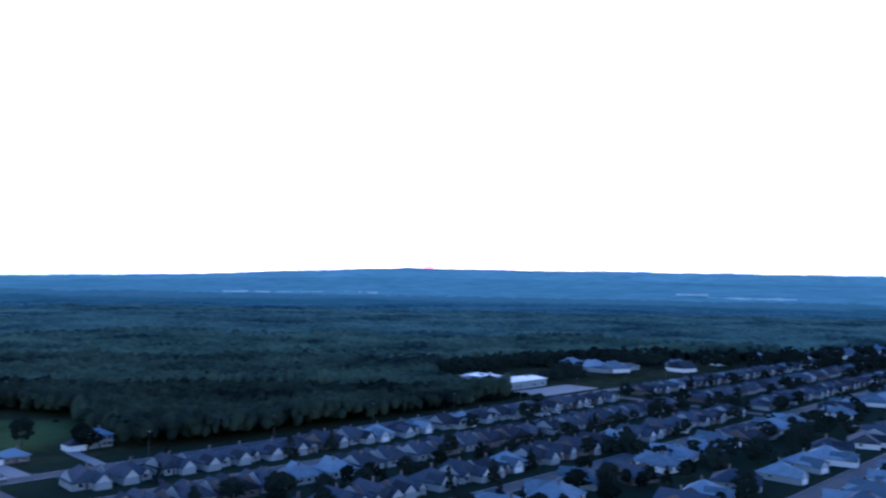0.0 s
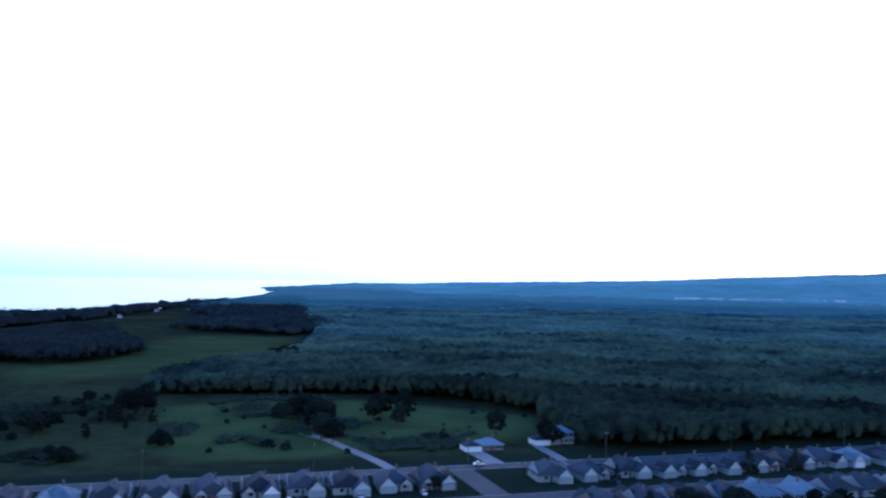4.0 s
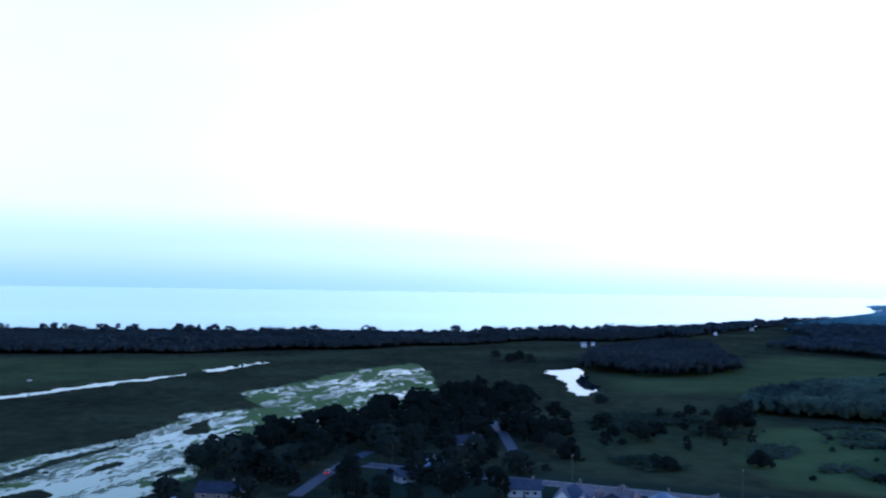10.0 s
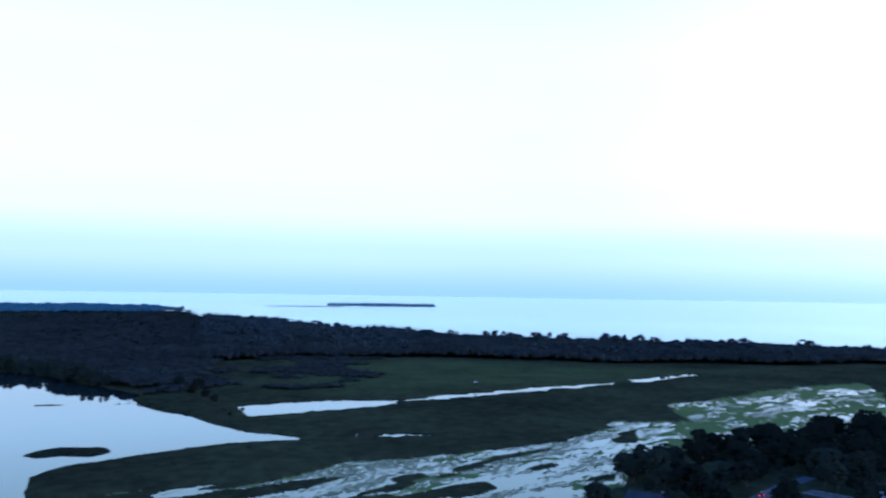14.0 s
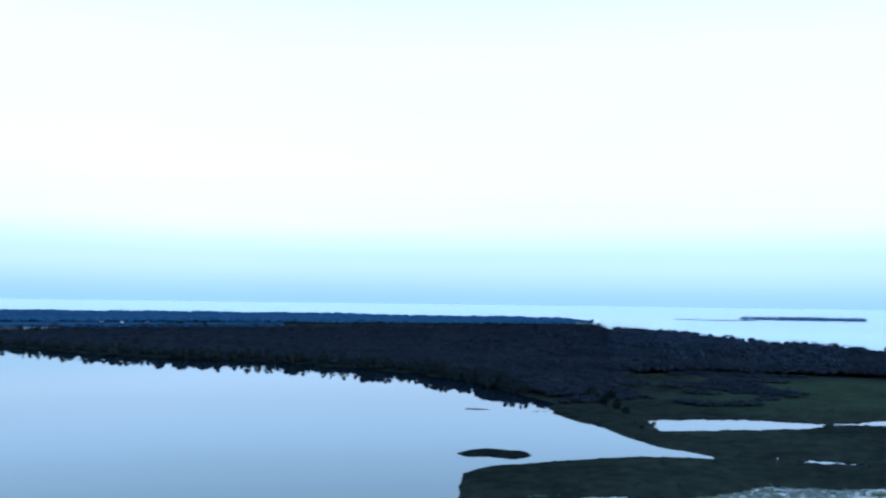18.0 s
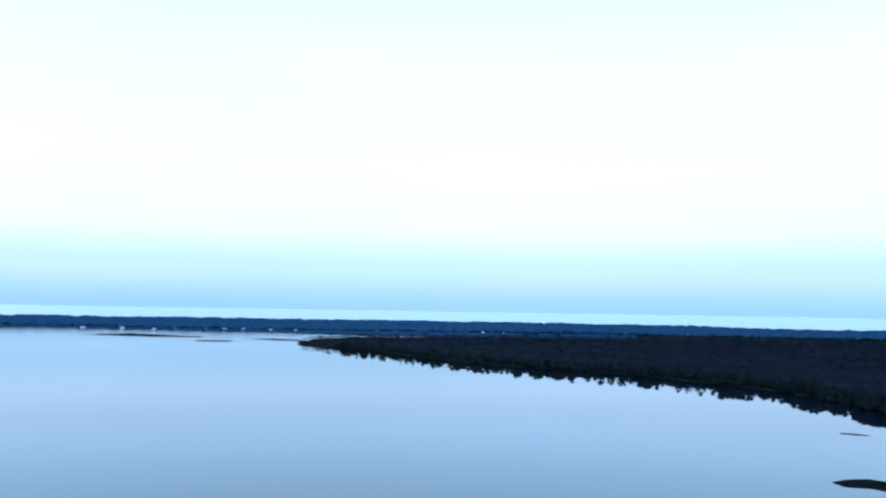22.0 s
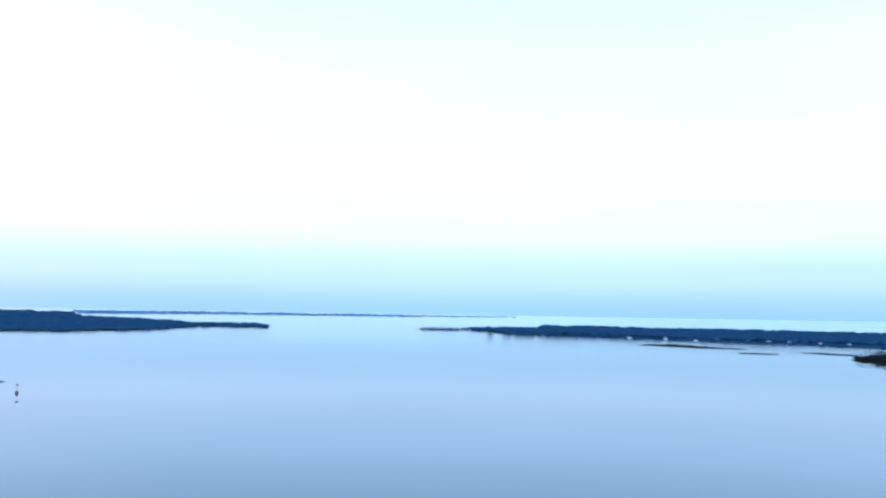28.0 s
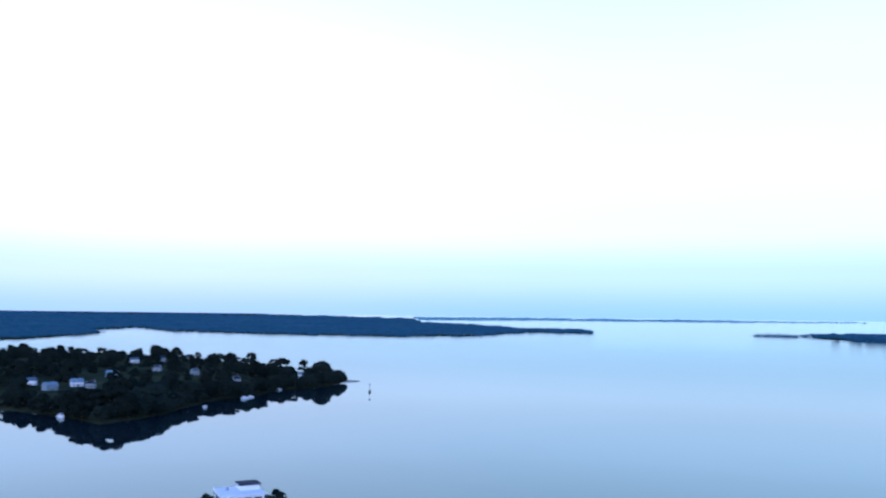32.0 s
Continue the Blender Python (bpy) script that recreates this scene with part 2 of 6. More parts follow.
# ---------------------------------------------------------------- mesh helpers
def mesh_from(name, verts, faces, material, smooth=False):
    """One mesh from vertex rows and same-sized faces."""
    verts, faces = np.asarray(verts, np.float32), np.asarray(faces, np.int32)
    me = bpy.data.meshes.new(name)
    k = faces.shape[1]
    me.vertices.add(len(verts))
    me.vertices.foreach_set("co", verts.ravel())
    me.loops.add(faces.size)
    me.loops.foreach_set("vertex_index", faces.ravel())
    me.polygons.add(len(faces))
    me.polygons.foreach_set("loop_start", np.arange(0, faces.size, k, dtype=np.int32))
    if smooth:
        me.polygons.foreach_set("use_smooth", np.ones(len(faces), bool))
    me.update(calc_edges=True)
    if material:
        me.materials.append(material)
    return me


def part(name, bm, material, parent, label=""):
    """Links a bmesh as one mesh object under a thing or a part."""
    me = bpy.data.meshes.new(name)
    bm.normal_update()
    bm.to_mesh(me)
    bm.free()
    me.materials.append(material)
    ob = new(name, me)
    ob.parent = parent
    if label:
        ob["label"] = label
    return ob


def polar(az, r):
    a = np.radians(az)
    return -np.asarray(r) * np.sin(a), np.asarray(r) * np.cos(a)


def rise(r):
    """Height of the land and water sheet: level nearby, lifted far out where the lens looks to the horizon."""
    return 58.0 * np.clip((np.asarray(r, float) - 2500.0) / 2250.0, 0, 1.2) ** 1.4


def shape(points):
    """Outline from (bearing, distance) pairs, as xy rows."""
    p = np.array(points, float)
    return np.stack(polar(p[:, 0], p[:, 1]), 1)


def signed(P, poly):
    """Signed distance of xy rows to an outline, positive inside."""
    best = np.full(len(P), 1e18)
    inside = np.zeros(len(P), bool)
    for a, b in zip(poly, np.roll(poly, -1, 0)):
        d, q = b - a, P - a
        t = np.clip((q @ d) / max(d @ d, 1e-9), 0, 1)
        e = q - t[:, None] * d
        best = np.minimum(best, (e * e).sum(1))
        if a[1] != b[1]:
            cross = (a[1] > P[:, 1]) != (b[1] > P[:, 1])
            inside ^= cross & (P[:, 0] < d[0] * (P[:, 1] - a[1]) / d[1] + a[0])
    return np.where(inside, 1, -1) * np.sqrt(best)


def vnoise(P, size, seed=0):
    """Smooth value noise, 0 to 1, for xy rows."""
    g = np.random.RandomState(seed).rand(256, 256)
    q = P / size
    i = np.floor(q).astype(int)
    f = q - i
    f = f * f * (3 - 2 * f)
    x0, y0 = i[:, 0] % 256, i[:, 1] % 256
    x1, y1 = (x0 + 1) % 256, (y0 + 1) % 256
    top = g[x0, y0] * (1 - f[:, 0]) + g[x1, y0] * f[:, 0]
    bot = g[x0, y1] * (1 - f[:, 0]) + g[x1, y1] * f[:, 0]
    return top * (1 - f[:, 1]) + bot * f[:, 1]


def fbm(P, size, seed=0, octaves=4):
    s, a, tot = 0, 1.0, 0
    for k in range(octaves):
        s = s + a * vnoise(P, size / 2 ** k, seed + k)
        tot += a
        a *= 0.55
    return s / tot


# ---------------------------------------------------------------- outlines of land and water, (bearing, distance)
LAND_OUT = [(-90, 5200), (-45, 5200), (0, 5200), (25, 5200), (36, 4720), (42.1, 3950), (41, 3400), (44, 2750), (47.5, 2150), (52, 1650),
            (56, 1450), (60, 1400), (66, 1340), (74, 1290), (82, 1270), (90, 1290), (98, 1400), (104, 1600), (108, 1900), (112, 2250),
            (113.8, 2800), (116, 3000), (122, 3150), (132, 3250), (145, 3300), (160, 3300), (172, 3350), (179, 3350), (181.8, 3200)]
LAND_BAY = [(180.5, 3000), (178, 2850), (171.5, 2760), (166, 2650), (160, 2480), (155, 2320), (150, 2250), (146, 2200), (148, 2080), (155, 2000),
            (157.6, 1630), (154.5, 1490), (151, 1340), (148, 1202), (143, 1084), (137.5, 1016), (132, 936), (126, 843), (122.4, 768),
            (118.6, 656), (116.7, 605), (116.9, 552), (113.4, 496), (111.6, 461), (109.8, 439), (106.7, 421), (106.2, 415), (106.7, 410),
            (111.3, 406), (115.6, 389), (120.8, 369), (122.9, 352), (123, 313), (124, 250), (126, 150), (150, 60)]
LAND_NEAR = [(200, 120), (212, 250), (214.8, 318), (215.6, 333), (217, 341), (219.5, 341), (220.6, 331), (221.2, 312), (225, 250), (235, 200), (250, 180),
             (262, 400), (255, 560), (245, 640), (232, 672), (229, 615), (226.7, 569), (222.7, 612), (222.3, 635), (219.4, 711), (217.7, 729),
             (215.6, 791), (212.7, 827), (211.2, 885), (212.3, 935), (216, 1130), (223, 1420), (229, 1550), (240, 1650), (260, 1600), (270, 2500), (270, 5200)]
LAND_WEST = [(195, 3120), (195.2, 3420), (199.5, 3400), (202.5, 3720), (206.6, 4000), (207, 4500), (212, 4700), (222, 5200), (232, 5200), (250, 5200),
             (268, 5200), (266, 2500), (250, 2000), (231.5, 2200), (229.3, 2466), (226.6, 2785), (227.8, 2953), (224.8, 3260), (222.8, 2950),
             (216, 2740), (207.6, 2645), (202.7, 2775), (199.2, 3150)]
FAR_BAR = [(206.5, 4300), (198, 4460), (184, 4560), (178, 4700), (190, 4800), (200, 4780), (207, 4700)]
LAKE_ISLE = [(97.6, 3600), (101, 3570), (104.7, 3570), (104.8, 3680), (101, 3720), (97.6, 3700)]
SAND_BAR = [(102.8, 3440), (106, 3420), (109.2, 3420), (109, 3460), (105, 3480)]
BAY_ISLET = [(123.1, 399), (122.2, 406), (121.2, 411), (119.6, 407), (118.4, 409), (118.2, 396), (119.4, 390), (121, 396), (122.4, 394)]
MUD_BAR = [(122.7, 564), (120.4, 564), (120.4, 567), (122.5, 568)]
TIP_ISLET = [(185.4, 3150), (184, 3110), (182.2, 3100), (182.2, 3170), (184, 3180), (185.3, 3170)]
MARSH_BARS = [[(170.9, 2160), (166, 2010), (163, 2030), (168, 2260)], [(164.1, 1790), (161.5, 1760), (161.6, 1810), (163.6, 1840)],
              [(160.5, 1900), (157, 1830), (157, 1900), (160, 1950)]]
POND = [(61.8, 770), (60.5, 785), (59.8, 801), (59.2, 760), (59.4, 700), (58.5, 650), (58.7, 610), (59.5, 585), (60.1, 610), (60.3, 660), (60.9, 710)]
POOL = [(109.8, 539), (105.5, 558), (100.3, 562), (100.3, 543), (105.5, 510), (109.6, 493)]
CHANNELS = [[(101, 556), (96.7, 577), (93, 612), (89, 655), (85.8, 700), (85.6, 716), (89, 678), (93, 634), (97, 592)],
            [(84.3, 722), (82, 770), (80.2, 826), (80.6, 830), (82.6, 785), (84.4, 745)], [(100.8, 420), (97.3, 422), (97.3, 427), (100.5, 428)]]
STREAM = [(126, 200), (124.5, 300), (118, 316), (112.5, 322), (108.8, 318), (106, 334), (102.6, 358), (98.4, 371), (94.8, 384), (90, 414), (87, 440), (85.6, 492),
          (80.5, 507), (82.3, 582), (79, 635), (77.8, 652), (74.1, 750), (70.8, 815), (69.6, 740), (69.4, 646), (69.2, 590), (71, 530),
          (74, 470), (78, 430), (82.5, 400), (84.4, 375), (85.4, 323), (86.9, 296), (88, 280), (92, 240), (110, 180)]
MEADOW = [(47, 330), (49, 370), (48.5, 430), (48, 465), (45, 490), (41, 500), (34, 482), (23.5, 441), (23, 400), (28, 350), (40, 330)]
ROUGH = [(60, 340), (61, 400), (58, 480), (52, 505), (47, 500), (48, 440), (47.5, 370), (50, 335)]
PALE_FLATS = [(140, 2180), (150, 2260), (160, 2400), (172, 2730), (176, 2800), (166, 2700), (150, 2620), (138, 2640), (130, 2400), (134, 2200)]
GREEN_BACK = [(50, 620), (41, 640), (40.5, 1010), (47, 1050), (52, 760), (58, 800), (57, 600)]


# the village grid: s runs along the main road, d is the distance of a street line from the point under the camera
TURN = radians(47.0)       # heading of the main road, from east towards north


def grid(s, d):
    return math.cos(TURN) * s - math.sin(TURN) * d, math.sin(TURN) * s + math.cos(TURN) * d


def along(az, r):
    """Street coordinates of a place given by bearing and distance."""
    x, y = polar(az, r)
    return math.cos(TURN) * x + math.sin(TURN) * y, math.cos(TURN) * y - math.sin(TURN) * x


VILLAGE = np.array([grid(*p) for p in ((-150, 322), (900, 322), (1100, 100), (900, -500), (100, -400), (-120, 40), (-150, 240))])


MARSH_GREEN = [(109, 590), (107, 870), (96, 900), (86, 860), (79, 850), (82, 760), (90, 650), (100, 585)]


def ground_field(P):
    """Height of the ground, open-water depth and cover masks at xy rows."""
    r = np.hypot(P[:, 0], P[:, 1])
    az = np.degrees(np.arctan2(-P[:, 0], P[:, 1])) % 360
    az = np.where(az > 250, az - 360, az)
    land = signed(P, shape(LAND_OUT + LAND_BAY + LAND_NEAR))
    for o in (LAND_WEST, LAKE_ISLE, SAND_BAR, BAY_ISLET, MUD_BAR, TIP_ISLET, *MARSH_BARS):
        land = np.maximum(land, signed(P, shape(o)))
    # ragged banks
    land = land + (fbm(P, 26, 3) - 0.5) * np.clip(r / 60, 3, 18)
    for o in (POND, POOL, *CHANNELS):
        land = np.minimum(land, -signed(P, shape(o)) - 3 + (fbm(P, 12, 9) - 0.5) * 20)
    ds = signed(P, shape(STREAM))
    land = np.minimum(land, -ds + (fbm(P, 18, 5) - 0.5) * 14)
    dry = np.clip(land * 0.25, -1.6, 1.3)
    # floating lily beds break the stream's open water into patches
    flow = P @ np.array([[-0.797, 0.604], [0.604, 0.797]]).T * np.array([0.3, 1.0])
    n = 0.4 * fbm(flow, 16, 21, 5) + 0.3 * fbm(flow, 3.2, 27, 3) + 0.3 * fbm(flow, 1.5, 35, 2)
    limit = 0.43 + 0.15 * np.clip((az - 81) / 5, 0, 1)
    lily = (ds > -6) & (n > limit) & (r > 285)
    bar = (ds > -6) & (az > 84) & (fbm(flow, 17, 61, 3) > 0.57) & (r > 285)
    lily &= ~bar
    dry = np.where(bar & (dry < 0.3), 0.3, dry)
    bed = np.where(lily, np.minimum(0.10, (n - limit) * 2.5), -9)
    z = np.maximum(dry, bed) + np.clip(land * 0.02, 0, 0.8) * fbm(P, 60, 31)
    village = np.clip(signed(P, VILLAGE) / 12, 0, 1) * np.clip(land / 30 - 0.5, 0, 1)
    z = z * (1 - village) + 2.0 * village
    return z + rise(r), dry, lily, village, land


def ground_z(x, y):
    return float(ground_field(np.array([[x, y]], float))[0][0])


def build_ground():
    az = np.unique(np.concatenate([np.arange(-110, -40, 2.0), np.arange(-40, 55, 0.5), np.arange(55, 126, 0.13), np.arange(126, 245, 0.45), np.arange(245, 250.1, 1.0)]).round(3))
    rs = np.concatenate([[0.05, 60, 130, 190], np.geomspace(220, 860, 260), np.geomspace(875, 4900, 80)])
    A, R = np.meshgrid(az, rs, indexing="ij")
    X, Y = polar(A.ravel(), R.ravel())
    P = np.stack([X, Y], 1)
    z, dry, lily, village, land = ground_field(P)
    tag = np.zeros((len(P), 4), np.float32)
    tag[:, 0] = np.clip(signed(P, shape(MEADOW)) / 12 + 0.5, 0, 1) + 0.7 * np.clip(signed(P, shape(GREEN_BACK)) / 40 + 0.5, 0, 1)
    tag[:, 0] += 0.28 * np.clip(signed(P, shape(ROUGH)) / 12 + 0.5, 0, 1)
    tag[:, 0] += 0.55 * np.clip(signed(P, shape(MARSH_GREEN)) / 60 + 0.3, 0, 1) * (dry > 0)
    tag[:, 1] = (lily & (dry < 0.05)).astype(np.float32)
    tag[:, 1] += 0.35 * np.clip(signed(P, shape(PALE_FLATS)) / 60, 0, 1) * (0.4 + 1.2 * fbm(P * np.array([1.0, 2.5]), 160, 71))
    tag[:, 2] = village
    tag[:, 3] = 1
    na, nr = len(az), len(rs)
    i = (np.arange(na - 1)[:, None] * nr + np.arange(nr - 1)[None]).ravel()
    quads = np.stack([i, i + 1, i + nr + 1, i + nr], 1)
    me = mesh_from("ground", np.stack([X, Y, z], 1), quads, ground_material(), True)
    me.color_attributes.new("cover", "FLOAT_COLOR", "POINT").data.foreach_set("color", tag.ravel())
    return tagged(new("ground", me), "dark marsh, meadow and village ground reaching the horizon", "ground", kind="structure")


def ground_material():
    m = mat("marsh_ground", (0.024, 0.029, 0.018), 0.9, 0.4, 0.010, 0.12, 0.2, spec=0.0, second=(0.060, 0.068, 0.034), span=(0.32, 0.68))
    nt = m.node_tree
    N, L = nt.nodes.new, nt.links.new
    b = nt.nodes["Principled BSDF"]
    base = b.inputs["Base Color"].links[0].from_socket
    at, sep = N("ShaderNodeAttribute"), N("ShaderNodeSeparateColor")
    at.attribute_name = "cover"
    L(at.outputs["Color"], sep.inputs[0])
    geo, t = N("ShaderNodeNewGeometry"), N("ShaderNodeTexNoise")
    t.inputs["Scale"].default_value, t.inputs["Detail"].default_value = 0.03, 5
    L(geo.outputs["Position"], t.inputs["Vector"])
    for k, (lo, hi) in enumerate((((0.028, 0.044, 0.020), (0.115, 0.155, 0.055)), ((0.075, 0.115, 0.035), (0.16, 0.21, 0.075)), ((0.016, 0.025, 0.016), (0.036, 0.050, 0.030)))):
        c = N("ShaderNodeMix")
        c.data_type = "RGBA"
        c.inputs["A"].default_value, c.inputs["B"].default_value = (*lo, 1), (*hi, 1)
        L(t.outputs["Fac"], c.inputs["Factor"])
        x = N("ShaderNodeMix")
        x.data_type = "RGBA"
        L(sep.outputs[k], x.inputs["Factor"])
        L(base, x.inputs["A"])
        L(c.outputs["Result"], x.inputs["B"])
        base = x.outputs["Result"]
    L(base, b.inputs["Base Color"])
    return m


def build_water():
    az = np.arange(-110, 250.1, 2.0)
    rs = np.concatenate([[0.05, 200, 600, 1000, 1150, 1500, 2000], np.linspace(2500, 4900, 40)])
    A, R = np.meshgrid(az, rs, indexing="ij")
    X, Y = polar(A.ravel(), R.ravel())
    nr = len(rs)
    i = (np.arange(len(az) - 1)[:, None] * nr + np.arange(nr - 1)[None]).ravel()
    me = mesh_from("lake", np.stack([X, Y, rise(R.ravel())], 1), np.stack([i, i + 1, i + nr + 1, i + nr], 1), M["water"], True)
    a, r = A.ravel(), R.ravel()
    wind = np.maximum(np.clip((114 - a) / 6, 0, 1) * np.clip((r - 1000) / 150, 0, 1), np.clip((200 - a) / 30, 0, 1) * np.clip((r - 2900) / 700, 0, 1))
    wind = np.maximum(wind, 0.45 * np.clip((r - 1300) / 800, 0, 1))
    me.attributes.new("wind", "FLOAT", "POINT").data.foreach_set("value", wind.astype(np.float32))
    return tagged(new("water", me), "calm pale blue lake and bay water", "water", kind="structure")


build_ground()
build_water()


# ---------------------------------------------------------------- hills on the horizon
def build_hills(name, az0, az1, r, heights, label, material, seed):
    """A wooded ridge: its crest follows a few heights and small waves; the back slope falls away."""
    az = np.arange(az0, az1 + 0.01, 0.12)
    H = np.interp(az, [h[0] for h in heights], [h[1] for h in heights])
    q = np.stack([az * 60, az * 0], 1)
    H = H + (fbm(q, 160, seed) - 0.5) * 9 + (fbm(q, 14, seed + 5) - 0.5) * 5
    rows = []
    for k, (f, dr) in enumerate(((-0.3, -1150), (0.06, -1000), (0.16, -800), (0.34, -520), (0.62, -280), (0.88, -90), (1.0, 0), (0.8, 60))):
        x, y = polar(az, r + dr + (fbm(q + k * 97, 200, seed + k) - 0.5) * 40)
        low = rise(np.full(len(az), r + dr))
        uneven = 1 + (fbm(q + k * 31, 300, seed + 9 + k) - 0.5) * 0.5 * (f < 0.9)
        rows.append(np.stack([x, y, low - 4 if f < 0 else np.maximum(low + 2, low * (1 - f) + H * f * uneven)], 1))
        rows[-1][:, 2] = low - 6 + (rows[-1][:, 2] - low + 6) * np.clip((38.5 - az) / 9, 0, 1)
    n = len(az)
    V = np.concatenate(rows)
    i = (np.arange(len(rows) - 1)[:, None] * n + np.arange(n - 1)[None]).ravel()
    return tagged(new(name, mesh_from(name, V, np.stack([i, i + 1, i + n + 1, i + n], 1), material, True)), label, "hills", kind="structure")


def crest(el, r):
    return EYE + r * math.tan(radians(el))


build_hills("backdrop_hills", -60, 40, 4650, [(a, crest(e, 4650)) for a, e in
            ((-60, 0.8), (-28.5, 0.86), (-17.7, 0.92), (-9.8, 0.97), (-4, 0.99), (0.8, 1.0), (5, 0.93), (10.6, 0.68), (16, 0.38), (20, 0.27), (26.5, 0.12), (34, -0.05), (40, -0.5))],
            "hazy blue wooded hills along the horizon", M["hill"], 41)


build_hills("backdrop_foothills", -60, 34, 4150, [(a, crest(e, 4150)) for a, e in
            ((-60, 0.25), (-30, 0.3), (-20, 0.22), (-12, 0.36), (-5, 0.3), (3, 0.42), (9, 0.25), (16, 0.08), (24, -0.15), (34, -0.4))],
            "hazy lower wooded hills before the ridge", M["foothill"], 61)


# ---------------------------------------------------------------- trees
def ico():
    t = (1 + 5 ** 0.5) / 2
    v = np.array([(-1, t, 0), (1, t, 0), (-1, -t, 0), (1, -t, 0), (0, -1, t), (0, 1, t), (0, -1, -t), (0, 1, -t), (t, 0, -1), (t, 0, 1), (-t, 0, -1), (-t, 0, 1)], float)
    f = np.array([(0, 11, 5), (0, 5, 1), (0, 1, 7), (0, 7, 10), (0, 10, 11), (1, 5, 9), (5, 11, 4), (11, 10, 2), (10, 7, 6), (7, 1, 8),
                  (3, 9, 4), (3, 4, 2), (3, 2, 6), (3, 6, 8), (3, 8, 9), (4, 9, 5), (2, 4, 11), (6, 2, 10), (8, 6, 7), (9, 8, 1)])
    return v / np.linalg.norm(v[0]), f


ICO_V, ICO_F = ico()


def clumps(centres, radii, rng, flat=0.8, rough=0.28):
    """Vertices and triangles of uneven foliage clumps."""
    n = len(centres)
    jit = 1 + rng.uniform(-rough, rough, (n, 12, 1))
    a = rng.uniform(0, 6.3, n)
    rot = np.zeros((n, 3, 3))
    rot[:, 0, 0], rot[:, 0, 1], rot[:, 1, 0], rot[:, 1, 1], rot[:, 2, 2] = np.cos(a), -np.sin(a), np.sin(a), np.cos(a), 1
    V = np.einsum("nij,nkj->nki", rot, ICO_V[None] * jit)
    sz = np.stack([radii, radii, radii * flat], 1)
    V = V * sz[:, None] + np.asarray(centres)[:, None]
    F = ICO_F[None] + 12 * np.arange(n)[:, None, None]
    return V.reshape(-1, 3), F.reshape(-1, 3)


def sprays(points, size, rng):
    """Small leaf sprays, single triangles turned at random."""
    n = len(points)
    d = rng.normal(size=(n, 3, 3)) * size[:, None, None] * np.array([1.0, 1.0, 0.3])
    V = points[:, None] + d
    down = np.cross(V[:, 1] - V[:, 0], V[:, 2] - V[:, 0])[:, 2] < 0
    V[down] = V[down][:, (0, 2, 1)]
    return V.reshape(-1, 3), np.arange(3 * n).reshape(-1, 3)


def crown_mesh(kind, seed, fat=1.0):
    """Crown of a tree of unit height: clumps along an outline, sprays at the rim."""
    rng = np.random.RandomState(seed)
    n = {"broad": 110, "willow": 120, "tall": 80, "conifer": 70, "bush": 44}[kind]
    u, a = rng.uniform(0, 1, n), rng.uniform(0, 6.283, n)
    if kind == "broad":
        z = 0.30 + 0.64 * u
        rr = 0.40 * np.sin(np.pi * np.clip(0.16 + 0.80 * u, 0, 1)) ** 0.7
        rad = rng.uniform(0.07, 0.13, n)
    elif kind == "willow":
        z = 0.10 + 0.78 * u
        rr = 0.62 * np.sqrt(np.clip(1 - u ** 2.2, 0, 1)) + 0.02
        rad = rng.uniform(0.09, 0.15, n)
    elif kind == "tall":
        z = 0.22 + 0.74 * u
        rr = 0.24 * np.sin(np.pi * np.clip(0.2 + 0.78 * u, 0, 1)) ** 0.8
        rad = rng.uniform(0.05, 0.10, n)
    elif kind == "conifer":
        z = 0.10 + 0.88 * u
        rr = 0.24 * (1 - u) ** 0.85 + 0.01
        rad = 0.03 + 0.06 * (1 - u)
    else:
        z = 0.15 + 0.66 * u
        rr = 0.52 * np.sqrt(np.clip(1 - u ** 2, 0, 1))
        rad = rng.uniform(0.13, 0.22, n)
    rad = rad * fat * (1.0 if kind == "conifer" else 0.84)
    side = 1 + 0.28 * np.sin(a * 2 + rng.uniform(0, 6)) + 0.18 * np.sin(a * 3 + rng.uniform(0, 6))
    q = np.sqrt(rng.uniform(0.25, 1, n)) * rr * side
    c = np.stack([q * np.cos(a), q * np.sin(a), z], 1)
    V, F = clumps(c, rad, rng)
    k = rng.randint(0, n, 500)
    d = rng.normal(size=(500, 3))
    d /= np.linalg.norm(d, axis=1)[:, None]
    V2, F2 = sprays(c[k] + d * rad[k][:, None] * 1.05, rng.uniform(0.012, 0.036, 500), rng)
    return np.concatenate([V, V2]), np.concatenate([F, F2 + len(V)])


